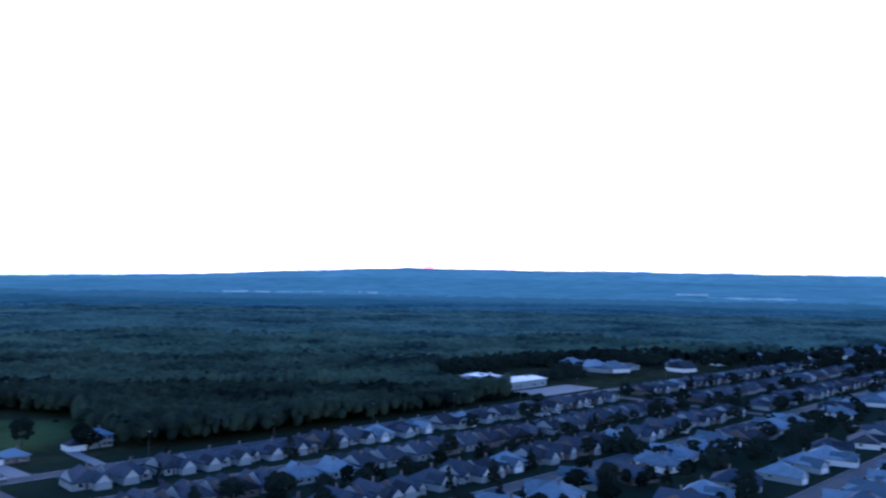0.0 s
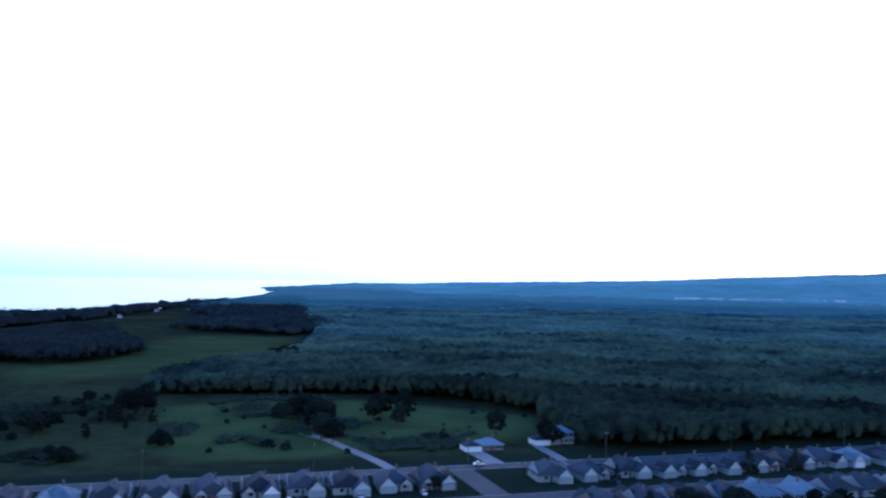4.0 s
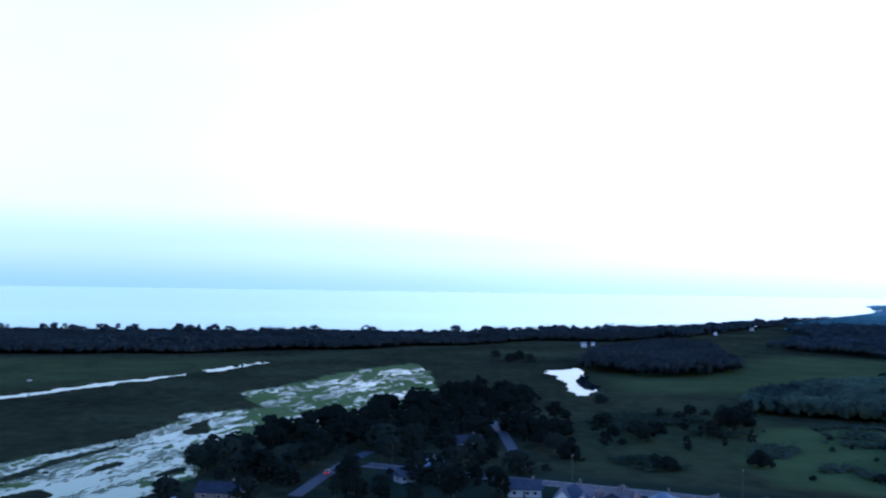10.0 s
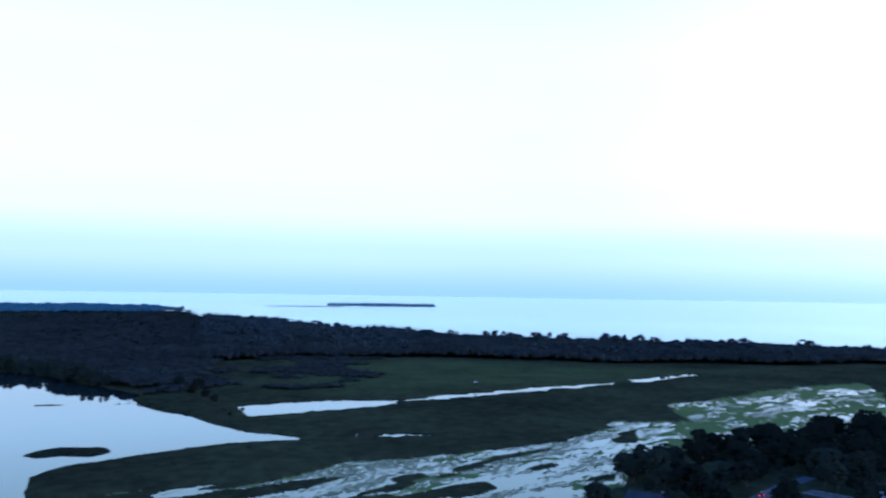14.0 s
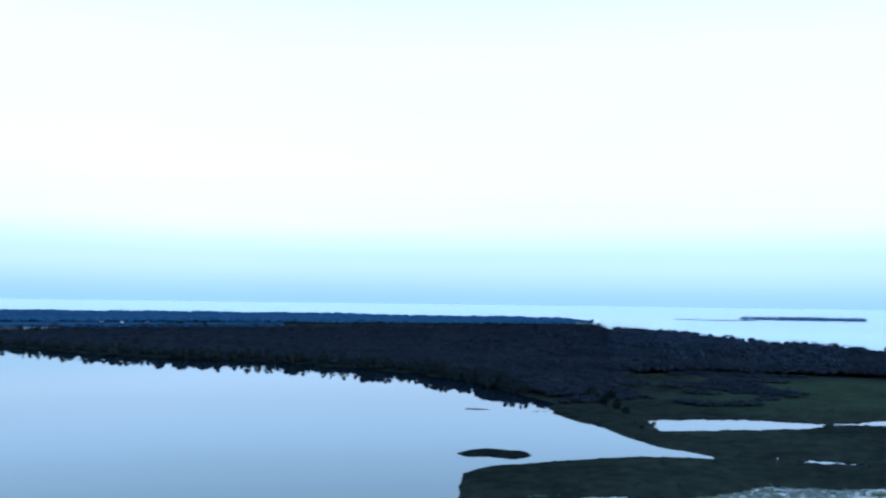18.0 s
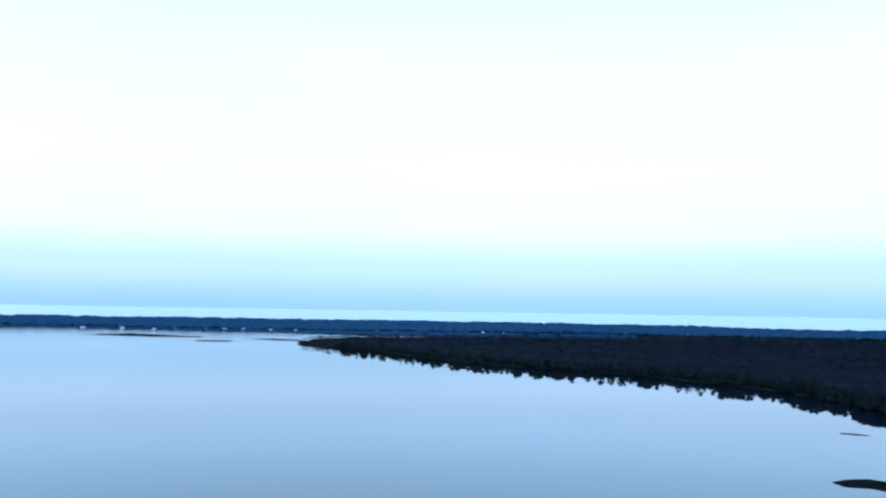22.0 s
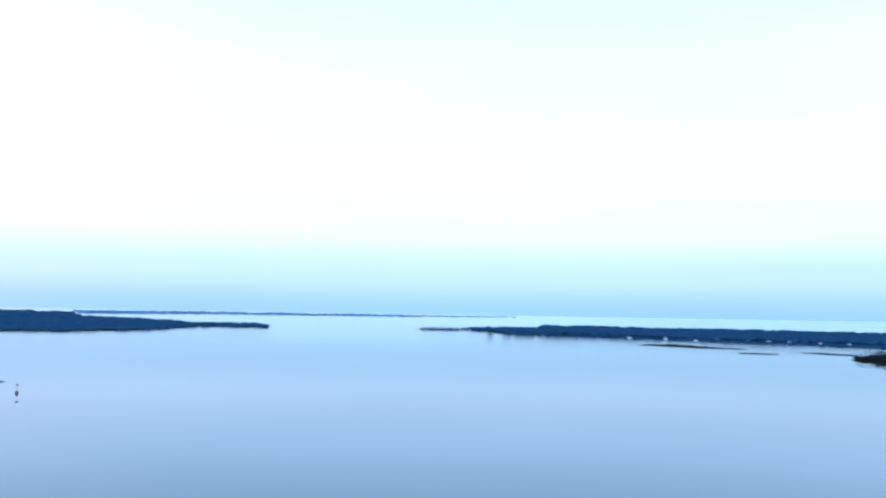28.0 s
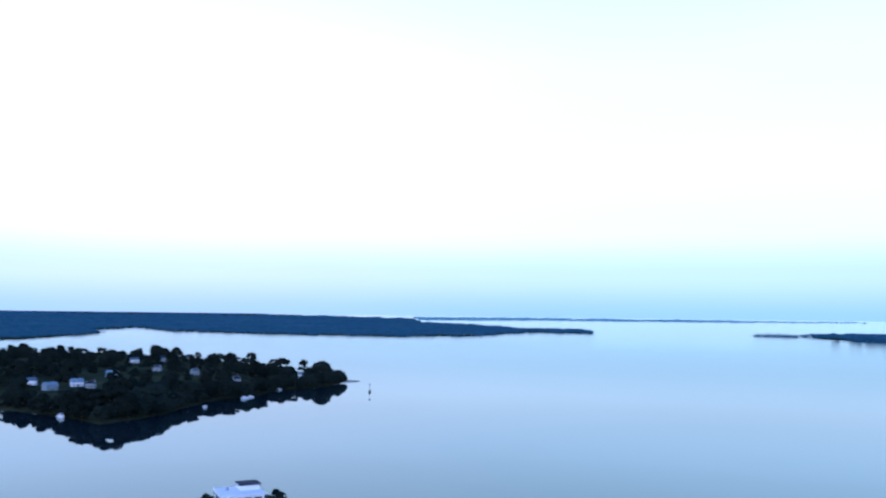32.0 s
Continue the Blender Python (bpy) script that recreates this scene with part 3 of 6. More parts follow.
def trunk_mesh(kind, seed):
    rng = np.random.RandomState(seed + 900)
    bm = bmesh.new()

    def limb(a, b, r0, r1):
        a, b = Vector(a), Vector(b)
        q = (b - a).to_track_quat("Z", "Y").to_matrix().to_4x4()
        bmesh.ops.create_cone(bm, cap_ends=True, segments=7, radius1=r0, radius2=r1, depth=(b - a).length, matrix=Matrix.Translation((a + b) / 2) @ q)

    top = {"broad": 0.62, "willow": 0.5, "tall": 0.8, "conifer": 0.92, "bush": 0.35}[kind]
    limb((0, 0, -0.03), (0.01, 0.0, top * 0.5), 0.032, 0.022)
    limb((0.01, 0, top * 0.5), (0.0, 0.01, top), 0.022, 0.008)
    if kind != "conifer":
        for i in range(5):
            a, z0 = i * 1.257 + rng.uniform(-0.4, 0.4), top * rng.uniform(0.45, 0.8)
            w = {"broad": 0.26, "willow": 0.36, "tall": 0.15, "bush": 0.3}[kind]
            limb((0, 0, z0), (w * math.cos(a), w * math.sin(a), z0 + 0.2), 0.014, 0.004)
    return bm


TREES = {}


def tree(kind, x, y, height, z=None, width=1.0, dark=True, label="", group="trees in the village", name="tree"):
    """A tree as a thing of trunk and crown; alike trees share their meshes."""
    pick = random.randint(0, 3)
    key = (kind, pick, dark)
    if key not in TREES:
        root = new(name)
        t = part("trunk", trunk_mesh(kind, pick), M["bark"], root)
        V, F = crown_mesh(kind, pick * 17 + len(kind))
        c = new("crown", mesh_from("crown", V, F, M["leaf_dark" if dark else "leaf"], True))
        c.parent = root
        TREES[key] = root
        ob = root
        first = True
    else:
        ob, first = TREES[key], False
    if z is None:
        z = ground_z(x, y)
    m = Matrix.Translation((x, y, z - 0.1)) @ Matrix.Rotation(random.uniform(0, 6.28), 4, "Z") @ Matrix.Diagonal((height * width, height * width, height, 1))
    if first:
        ob.matrix_basis = m
    else:
        src = ob
        keep = src.matrix_basis.copy()
        src.matrix_basis = Matrix()
        ob = copy_thing(src, m)
        src.matrix_basis = keep
        ob.name = name
    return tagged(ob, label, "bush" if kind == "bush" else "tree", group)


LIGHT = {}


def joined_trees(name, spots, kinds, heights, material, label, seed):
    """Trees past counting, as one mesh of lighter crowns and stems."""
    rng = random.Random(seed)
    spots = np.asarray(spots, float)
    Z = ground_field(spots)[0]
    Vs, Fs, n = [], [], 0
    for (x, y), z in zip(spots, Z):
        k = (rng.choice(kinds), rng.randint(0, 4))
        if k not in LIGHT:
            V, F = crown_mesh(k[0], k[1] * 13 + 5, 1.45)
            keep = np.concatenate([F[:640], F[-110:]])
            used, inv = np.unique(keep, return_inverse=True)
            stem = np.array([(-0.02, 0, -0.03), (0.02, 0, -0.03), (0, 0.02, -0.03), (0, 0, 0.6)])
            sf = np.array([(0, 1, 3), (1, 2, 3), (2, 0, 3)]) + len(used)
            LIGHT[k] = np.concatenate([V[used], stem]), np.concatenate([inv.reshape(-1, 3), sf])
        V, F = LIGHT[k]
        h, a, wd = rng.uniform(*heights), rng.uniform(0, 6.28), rng.uniform(0.95, 1.3)
        c, s = math.cos(a) * h * wd, math.sin(a) * h * wd
        Vs.append(np.stack([V[:, 0] * c - V[:, 1] * s + x, V[:, 0] * s + V[:, 1] * c + y, V[:, 2] * h + z], 1))
        Fs.append(F + n)
        n += len(V)
    return tagged(new(name, mesh_from(name, np.concatenate(Vs), np.concatenate(Fs), material, True)), label, "trees", kind="stuff")


# ---------------------------------------------------------------- woods, too many trees to count
WOODS = {
    "main": [(49.5, 520), (43.8, 512), (35.6, 507), (28.7, 487), (24, 452), (22, 392), (20.6, 358), (15, 364), (8, 396), (3, 427), (-1, 459), (-4.2, 494), (-4.6, 526), (-0.9, 530), (0.8, 640),
             (-1, 700), (-8, 780), (-14, 815), (-19.5, 840), (-28, 1090), (-45, 1250), (-45, 3500), (-20, 3500), (0, 3500), (20, 3500), (33, 3400), (39.5, 2800), (39.5, 1500), (38, 1100),
             (39.3, 800), (41.3, 690), (48, 600)],
    "second": [(47.5, 1140), (44.5, 1400), (46.5, 1700), (45.6, 2100), (43, 2700), (40, 3200), (39, 2800), (39.3, 1500), (36.9, 1130), (40.3, 1035)],
    "blob": [(59.7, 755), (58.1, 960), (55, 1070), (51, 1030), (49.2, 790), (52, 725), (55.1, 708)],
    "barrier": [(44, 2740), (47.4, 1990), (52.6, 1400), (57.5, 1210), (62.7, 1200), (66.9, 1060), (70.5, 1050), (74, 965), (80.6, 945), (85.5, 900), (96.8, 935), (107, 920), (110, 880), (113, 860),
                (113, 1000), (113, 1500), (112.6, 2200), (108, 1850), (104, 1560), (98, 1370), (90, 1265), (82, 1245), (74, 1265), (66, 1310), (60, 1370), (56, 1415), (52, 1610), (47.5, 2100)],
    "stand": [(157.2, 1700), (154.5, 1516), (151, 1366), (148, 1228), (143, 1105), (137.5, 1037), (132, 954), (126, 861), (122.4, 785), (118.6, 672), (116.6, 625), (113.5, 640), (111.5, 900),
              (112, 1500), (113, 2200), (114, 2760), (118, 2500), (126, 2250), (140, 2150), (147, 2040), (154, 1950)],
    "outer": [(113.9, 2820), (116, 2980), (122, 3120), (132, 3220), (145, 3270), (160, 3270), (172, 3320), (179, 3320), (181.5, 3190), (180.4, 3010), (178, 2862), (171.5, 2772), (166, 2664), (160, 2560), (150, 2560), (140, 2620), (126, 2650), (117, 2700)],
    "west": [(195.1, 3140), (195.3, 3400), (199.5, 3380), (202.5, 3690), (206.8, 3960), (207.5, 4450), (213, 4650), (235, 4800), (250, 4800), (250, 2300), (232, 2300), (229.7, 2500), (227.2, 2800), (228.2, 2960), (225, 3290), (222.8, 2980), (216, 2765), (207.6, 2670), (202.7, 2800), (199.2, 3170)],
}

OUTER_TIP = [(182, 3200), (180.4, 3030), (178.5, 2900), (176, 2850), (176.5, 3000), (177, 3400), (180, 3330)]
LAKE_POINT = [(47, 2200), (44.4, 2750), (41.4, 3400), (42, 3930), (36, 4690), (30, 4780), (30, 3400), (39, 2900), (43, 2500), (45.6, 2150)]
SPIT_FLAT = [(180.4, 2990), (178, 2845), (171.5, 2755), (166, 2645), (160, 2475), (155, 2325), (150, 2260), (146, 2205), (140, 2190), (135, 2300), (135, 2650), (150, 2600), (160, 2600), (171, 2800), (178, 2900)]
SCRUB_FLAT = [(116.5, 600), (113, 520), (109, 600), (104, 620), (101, 700), (99, 900), (112, 920), (114, 660)]


def sway(P, r):
    """Uneven shift of the line where two stretches of a wood meet."""
    return (fbm(P, 160, 7) - 0.5) * np.clip((r - 380) * 0.6, 0, 420)


def wood(name, outline, spacing, r_range, height, material, label, seed, lumps=5, gaps=0.0, clear=(), dz=0.0, patch=120.0, smooth=True, leafy=6, uneven=0.2, roll=1.3, fill=0.0):
    """A wood as one mesh: jittered trees of several clumps each, uneven in height, thinner where gaps asks for it."""
    rng = np.random.RandomState(seed)
    o = shape(outline)
    lo, hi = o.min(0), o.max(0)
    gx, gy = np.meshgrid(np.arange(lo[0], hi[0], spacing), np.arange(lo[1], hi[1], spacing * 0.9))
    P = np.stack([gx.ravel(), gy.ravel()], 1)
    P += rng.uniform(-0.45, 0.45, P.shape) * spacing
    r = np.hypot(P[:, 0], P[:, 1])
    # neighbouring stretches of one wood run into each other
    r = r + sway(P, r)
    P = P[(r > r_range[0]) & (r < r_range[1])]
    P = P[signed(P, o) > 0]
    for c in clear:
        P = P[signed(P, shape(c)) < 0]
    big = fbm(P, patch, seed + 3)
    P, big = P[big > gaps], big[big > gaps]
    n = len(P)
    z = ground_field(P)[0]
    h = height * (1 - roll / 2 + roll * big) * rng.uniform(1 - uneven, 1 + uneven, n)
    w = spacing * rng.uniform(0.6, 0.95, n)
    C, Rr = [], []
    for k in range(lumps):
        a = rng.uniform(0, 6.28, n)
        f = 0.0 if k == 0 else 0.55
        top = rng.uniform(0.68, 0.76, n) if k == 0 else rng.uniform(0.45, 0.68, n)
        C.append(np.stack([P[:, 0] + np.cos(a) * w * f, P[:, 1] + np.sin(a) * w * f, z + dz + h * top], 1))
        Rr.append(w * (0.7 if lumps > 1 else 0.8) * rng.uniform(0.7, 1.15, n))
    C, Rr = np.concatenate(C), np.concatenate(Rr)
    V, F = clumps(C, Rr, rng, 1.0, 0.3)
    # stretch each clump so that it reaches down like foliage, not a ball
    hh = np.repeat(np.tile(h, lumps), 12)
    cz = np.repeat(C[:, 2], 12)
    V[:, 2] = cz + (V[:, 2] - cz) * np.clip(hh * 0.32 / np.repeat(Rr, 12), 0.25, 1.25)
    if fill:
        # the closed canopy between the crowns
        gx = np.arange(lo[0], hi[0] + spacing, spacing * 1.2)
        gy = np.arange(lo[1], hi[1] + spacing, spacing * 1.2)
        Q = np.stack(np.meshgrid(gx, gy, indexing="ij"), -1).reshape(-1, 2)
        Q = Q + rng.uniform(-0.3, 0.3, Q.shape) * spacing
        rq = np.hypot(Q[:, 0], Q[:, 1])
        rq = rq + sway(Q, rq)
        near = (rq > r_range[0] + spacing) & (rq < r_range[1] + spacing)
        ok = np.zeros(len(Q), bool)
        i = np.where(near)[0]
        good = (signed(Q[i], o) > spacing * 0.7) & (fbm(Q[i], patch, seed + 3) > gaps)
        for c in clear:
            good &= signed(Q[i], shape(c)) < 0
        ok[i[good]] = True
        i = np.where(ok)[0]
        zq = np.zeros(len(Q))
        zq[i] = ground_field(Q[i])[0] + dz + height * fill * (1 - roll / 2 + roll * fbm(Q[i], patch, seed + 3)) * rng.uniform(0.9, 1.1, len(i))
        m = len(gy)
        q0 = (np.arange(len(gx) - 1)[:, None] * m + np.arange(m - 1)[None]).ravel()
        quad = np.stack([q0, q0 + m, q0 + m + 1, q0 + 1], 1)
        quad = quad[ok[quad].all(1)]
        back = np.zeros(len(Q), int)
        back[i] = np.arange(len(i)) + len(V)
        tri = np.concatenate([quad[:, (0, 1, 2)], quad[:, (0, 2, 3)]])
        F = np.concatenate([F, back[tri]])
        V = np.concatenate([V, np.column_stack([Q[i], zq[i]])])
    if leafy:
        # leaf sprays round every clump break its outline
        k = np.repeat(np.arange(len(C)), leafy)
        d = rng.normal(size=(len(k), 3))
        d[:, 2] = np.abs(d[:, 2])
        d /= np.linalg.norm(d, axis=1)[:, None]
        V2, F2 = sprays(C[k] + d * (Rr[k] * rng.uniform(0.85, 1.25, len(k)))[:, None], Rr[k] * rng.uniform(0.2, 0.42, len(k)), rng)
        V, F = np.concatenate([V, V2]), np.concatenate([F, F2 + len(V)])
    return tagged(new(name, mesh_from(name, V, F, material, smooth)), label, "woodland", kind="stuff")


# distance bands of one wood; each band's colour holds its own shade or haze
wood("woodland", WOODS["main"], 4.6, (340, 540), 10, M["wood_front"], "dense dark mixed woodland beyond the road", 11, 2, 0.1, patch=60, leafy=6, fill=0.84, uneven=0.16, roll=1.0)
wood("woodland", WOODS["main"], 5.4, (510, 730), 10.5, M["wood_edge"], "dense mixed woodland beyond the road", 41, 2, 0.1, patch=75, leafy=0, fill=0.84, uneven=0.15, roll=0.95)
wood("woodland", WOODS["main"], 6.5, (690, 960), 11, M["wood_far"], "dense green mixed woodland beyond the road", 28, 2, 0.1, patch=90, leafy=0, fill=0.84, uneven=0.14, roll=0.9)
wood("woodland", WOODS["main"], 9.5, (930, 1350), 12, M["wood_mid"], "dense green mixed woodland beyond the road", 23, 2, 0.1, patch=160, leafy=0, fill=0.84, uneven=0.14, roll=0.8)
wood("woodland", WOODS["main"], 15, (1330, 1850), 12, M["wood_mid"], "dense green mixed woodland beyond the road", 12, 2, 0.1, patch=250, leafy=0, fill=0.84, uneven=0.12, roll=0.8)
wood("woodland", WOODS["main"], 20, (1800, 2250), 12, M["wood_dim"], "dense haze-tinted woodland reaching to the hills", 13, 2, 0.1, patch=350, leafy=0, fill=0.84, uneven=0.12, roll=0.8)
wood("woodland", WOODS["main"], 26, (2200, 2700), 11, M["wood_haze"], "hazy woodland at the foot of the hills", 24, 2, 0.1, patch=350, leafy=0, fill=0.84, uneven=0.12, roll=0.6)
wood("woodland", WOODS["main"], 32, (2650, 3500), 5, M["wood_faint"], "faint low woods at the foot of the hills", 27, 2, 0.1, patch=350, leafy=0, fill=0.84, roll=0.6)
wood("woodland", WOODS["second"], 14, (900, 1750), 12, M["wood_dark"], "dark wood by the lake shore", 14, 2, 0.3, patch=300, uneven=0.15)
wood("woodland", WOODS["second"], 18, (1700, 2400), 10, M["wood_dim"], "haze-tinted wood by the lake shore", 38, 2, 0.1, patch=300, leafy=3, uneven=0.15)
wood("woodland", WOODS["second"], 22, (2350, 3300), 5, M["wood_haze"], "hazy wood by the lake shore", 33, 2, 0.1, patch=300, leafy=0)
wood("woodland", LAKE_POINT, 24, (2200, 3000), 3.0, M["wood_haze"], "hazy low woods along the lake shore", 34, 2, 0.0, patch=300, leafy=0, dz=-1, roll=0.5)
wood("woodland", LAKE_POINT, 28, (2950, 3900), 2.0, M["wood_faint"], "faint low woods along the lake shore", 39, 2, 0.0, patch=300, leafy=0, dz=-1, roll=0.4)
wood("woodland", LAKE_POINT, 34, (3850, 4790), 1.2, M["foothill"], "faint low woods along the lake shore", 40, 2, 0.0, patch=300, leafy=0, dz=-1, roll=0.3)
wood("woodland", WOODS["blob"], 4.6, (660, 1300), 13, M["scrub"], "dark rounded copse in the marsh", 15, 2, 0.24, uneven=0.2, leafy=4, fill=0.82, roll=1.5, patch=90)
wood("woodland", WOODS["barrier"], 5.6, (850, 1300), 8.0, M["scrub"], "dark belt of trees between marsh and lake", 16, 2, 0.15, patch=70, uneven=0.25, leafy=4, fill=0.78, roll=0.8)
wood("woodland", WOODS["barrier"], 12, (1300, 2800), 11, M["wood_dark"], "dark belt of trees between marsh and lake", 29, 2, 0.28, patch=80, uneven=0.4, leafy=9)
wood("scrub", WOODS["stand"], 8.5, (600, 1100), 5.0, M["scrub"], "brown leafless scrub and small trees by the bay", 17, 2, 0.12, patch=80, uneven=0.25, fill=0.8, leafy=4)
wood("scrub", SCRUB_FLAT, 5.0, (480, 1000), 1.7, M["scrub"], "low brown scrub scattered over the marsh", 32, 1, 0.58, patch=70, uneven=0.4, leafy=3)
wood("scrub", WOODS["stand"], 13, (1100, 1700), 4.2, M["scrub"], "brown leafless scrub and small trees by the bay", 30, 2, 0.12, patch=100, uneven=0.25, fill=0.8, leafy=3)
wood("scrub", WOODS["stand"], 20, (1700, 2800), 2.8, M["scrub"], "brown leafless scrub and small trees by the bay", 25, 2, 0.18, patch=120, leafy=4)
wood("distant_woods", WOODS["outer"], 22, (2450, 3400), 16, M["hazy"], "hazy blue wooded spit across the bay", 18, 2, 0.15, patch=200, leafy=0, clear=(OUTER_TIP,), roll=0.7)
# clumps added only to lay painted haze over the dark shore ground
wood("distant_woods", SPIT_FLAT, 11, (2000, 3000), 0.8, M["hazy"], "low haze-tinted clumps covering the dark shore of the spit", 42, 1, 0.2, patch=150, leafy=0, roll=0.5)
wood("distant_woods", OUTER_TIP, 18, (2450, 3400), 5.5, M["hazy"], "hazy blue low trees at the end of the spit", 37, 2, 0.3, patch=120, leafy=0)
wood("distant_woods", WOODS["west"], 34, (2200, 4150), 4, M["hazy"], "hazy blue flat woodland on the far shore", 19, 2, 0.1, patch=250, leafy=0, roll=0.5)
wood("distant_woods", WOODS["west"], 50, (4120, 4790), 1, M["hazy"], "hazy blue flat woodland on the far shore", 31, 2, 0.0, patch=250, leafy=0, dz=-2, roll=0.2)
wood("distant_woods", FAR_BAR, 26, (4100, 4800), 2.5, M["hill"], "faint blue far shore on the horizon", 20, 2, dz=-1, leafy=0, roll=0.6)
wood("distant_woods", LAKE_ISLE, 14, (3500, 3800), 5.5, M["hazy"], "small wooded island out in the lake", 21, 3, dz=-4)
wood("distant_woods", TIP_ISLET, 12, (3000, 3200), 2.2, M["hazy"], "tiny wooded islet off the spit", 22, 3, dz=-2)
wood("brush", ROUGH, 3.6, (320, 520), 1.6, M["leaf"], "dark tangled brush in the rough meadow", 35, 1, 0.64, patch=35, leafy=5, uneven=0.5)
wood("brush", MEADOW, 3.6, (330, 500), 1.0, M["leaf"], "low dark tufts in the meadow grass", 36, 1, 0.66, patch=30, leafy=8, uneven=0.5)


# ---------------------------------------------------------------- small mesh pieces
def box(bm, x0, x1, y0, y1, z0, z1, bevel=0.0):
    r = bmesh.ops.create_cube(bm, size=1.0, matrix=Matrix.Translation(((x0 + x1) / 2, (y0 + y1) / 2, (z0 + z1) / 2)) @ Matrix.Diagonal((x1 - x0, y1 - y0, z1 - z0, 1)))
    if bevel:
        e = list({e for v in r["verts"] for e in v.link_edges})
        bmesh.ops.bevel(bm, geom=e, offset=bevel, segments=1, affect="EDGES")
    return bm


def boxes(*rows, bevel=0.0):
    bm = bmesh.new()
    for r in rows:
        box(bm, *r, bevel=bevel)
    return bm


def poly_mesh(verts, faces):
    bm = bmesh.new()
    v = [bm.verts.new(p) for p in verts]
    for f in faces:
        bm.faces.new([v[i] for i in f])
    bmesh.ops.recalc_face_normals(bm, faces=bm.faces)
    return bm


def hip_roof(x0, x1, y0, y1, z, rise_, over=0.5, hip=1.0, thick=0.22):
    """A hipped or gabled roof shell with eaves; the ridge runs along the longer side. hip 0 gives gable ends."""
    x0, x1, y0, y1 = x0 - over, x1 + over, y0 - over, y1 + over
    if x1 - x0 >= y1 - y0:
        c, k = (y0 + y1) / 2, (y1 - y0) / 2 * hip
        ridge = [(x0 + k, c), (x1 - k, c)]
        quads = [(0, 1, 5, 4), (2, 3, 4, 5)]
        ends = [(3, 0, 4), (1, 2, 5)]
    else:
        c, k = (x0 + x1) / 2, (x1 - x0) / 2 * hip
        ridge = [(c, y0 + k), (c, y1 - k)]
        quads = [(1, 2, 5, 4), (3, 0, 4, 5)]
        ends = [(0, 1, 4), (2, 3, 5)]
    low = [(x0, y0), (x1, y0), (x1, y1), (x0, y1)]
    V = [(x, y, z) for x, y in low] + [(x, y, z + rise_) for x, y in ridge] + [(x, y, z - thick) for x, y in low]
    F = quads + ends + [(0, 6, 7, 1), (1, 7, 8, 2), (2, 8, 9, 3), (3, 9, 6, 0), (6, 9, 8, 7)]
    return poly_mesh(V, F)


def prism(x0, x1, y0, y1, z, rise_):
    """A gable block under a roof whose ridge runs along y."""
    c = (x0 + x1) / 2
    V = [(x0, y0, z), (x1, y0, z), (c, y0, z + rise_), (x0, y1, z), (x1, y1, z), (c, y1, z + rise_)]
    return poly_mesh(V, [(0, 1, 2), (3, 5, 4), (0, 3, 4, 1), (1, 4, 5, 2), (2, 5, 3, 0)])


def window(parent, x, y, z, w, h, face):
    """A window with frame and pane; face is the way it looks: 'f' -y, 'b' +y, 'l' -x, 'r' +x."""
    s = -1 if face in "fl" else 1
    t = 0.07
    if face in "fb":
        fr = boxes((x - w / 2, x + w / 2, min(y, y + s * t), max(y, y + s * t), z, z + 0.1), (x - w / 2, x + w / 2, min(y, y + s * t), max(y, y + s * t), z + h - 0.1, z + h),
                   (x - w / 2, x - w / 2 + 0.1, min(y, y + s * t), max(y, y + s * t), z + 0.1, z + h - 0.1), (x + w / 2 - 0.1, x + w / 2, min(y, y + s * t), max(y, y + s * t), z + 0.1, z + h - 0.1))
        pn = boxes((x - w / 2 + 0.1, x + w / 2 - 0.1, min(y, y + s * 0.03), max(y, y + s * 0.03), z + 0.1, z + h - 0.1))
    else:
        fr = boxes((min(x, x + s * t), max(x, x + s * t), y - w / 2, y + w / 2, z, z + 0.1), (min(x, x + s * t), max(x, x + s * t), y - w / 2, y + w / 2, z + h - 0.1, z + h),
                   (min(x, x + s * t), max(x, x + s * t), y - w / 2, y - w / 2 + 0.1, z + 0.1, z + h - 0.1), (min(x, x + s * t), max(x, x + s * t), y + w / 2 - 0.1, y + w / 2, z + 0.1, z + h - 0.1))
        pn = boxes((min(x, x + s * 0.03), max(x, x + s * 0.03), y - w / 2 + 0.1, y + w / 2 - 0.1, z + 0.1, z + h - 0.1))
    f = part("window", fr, M["trim"], parent)
    part("pane", pn, M["glass"], f)
    return f


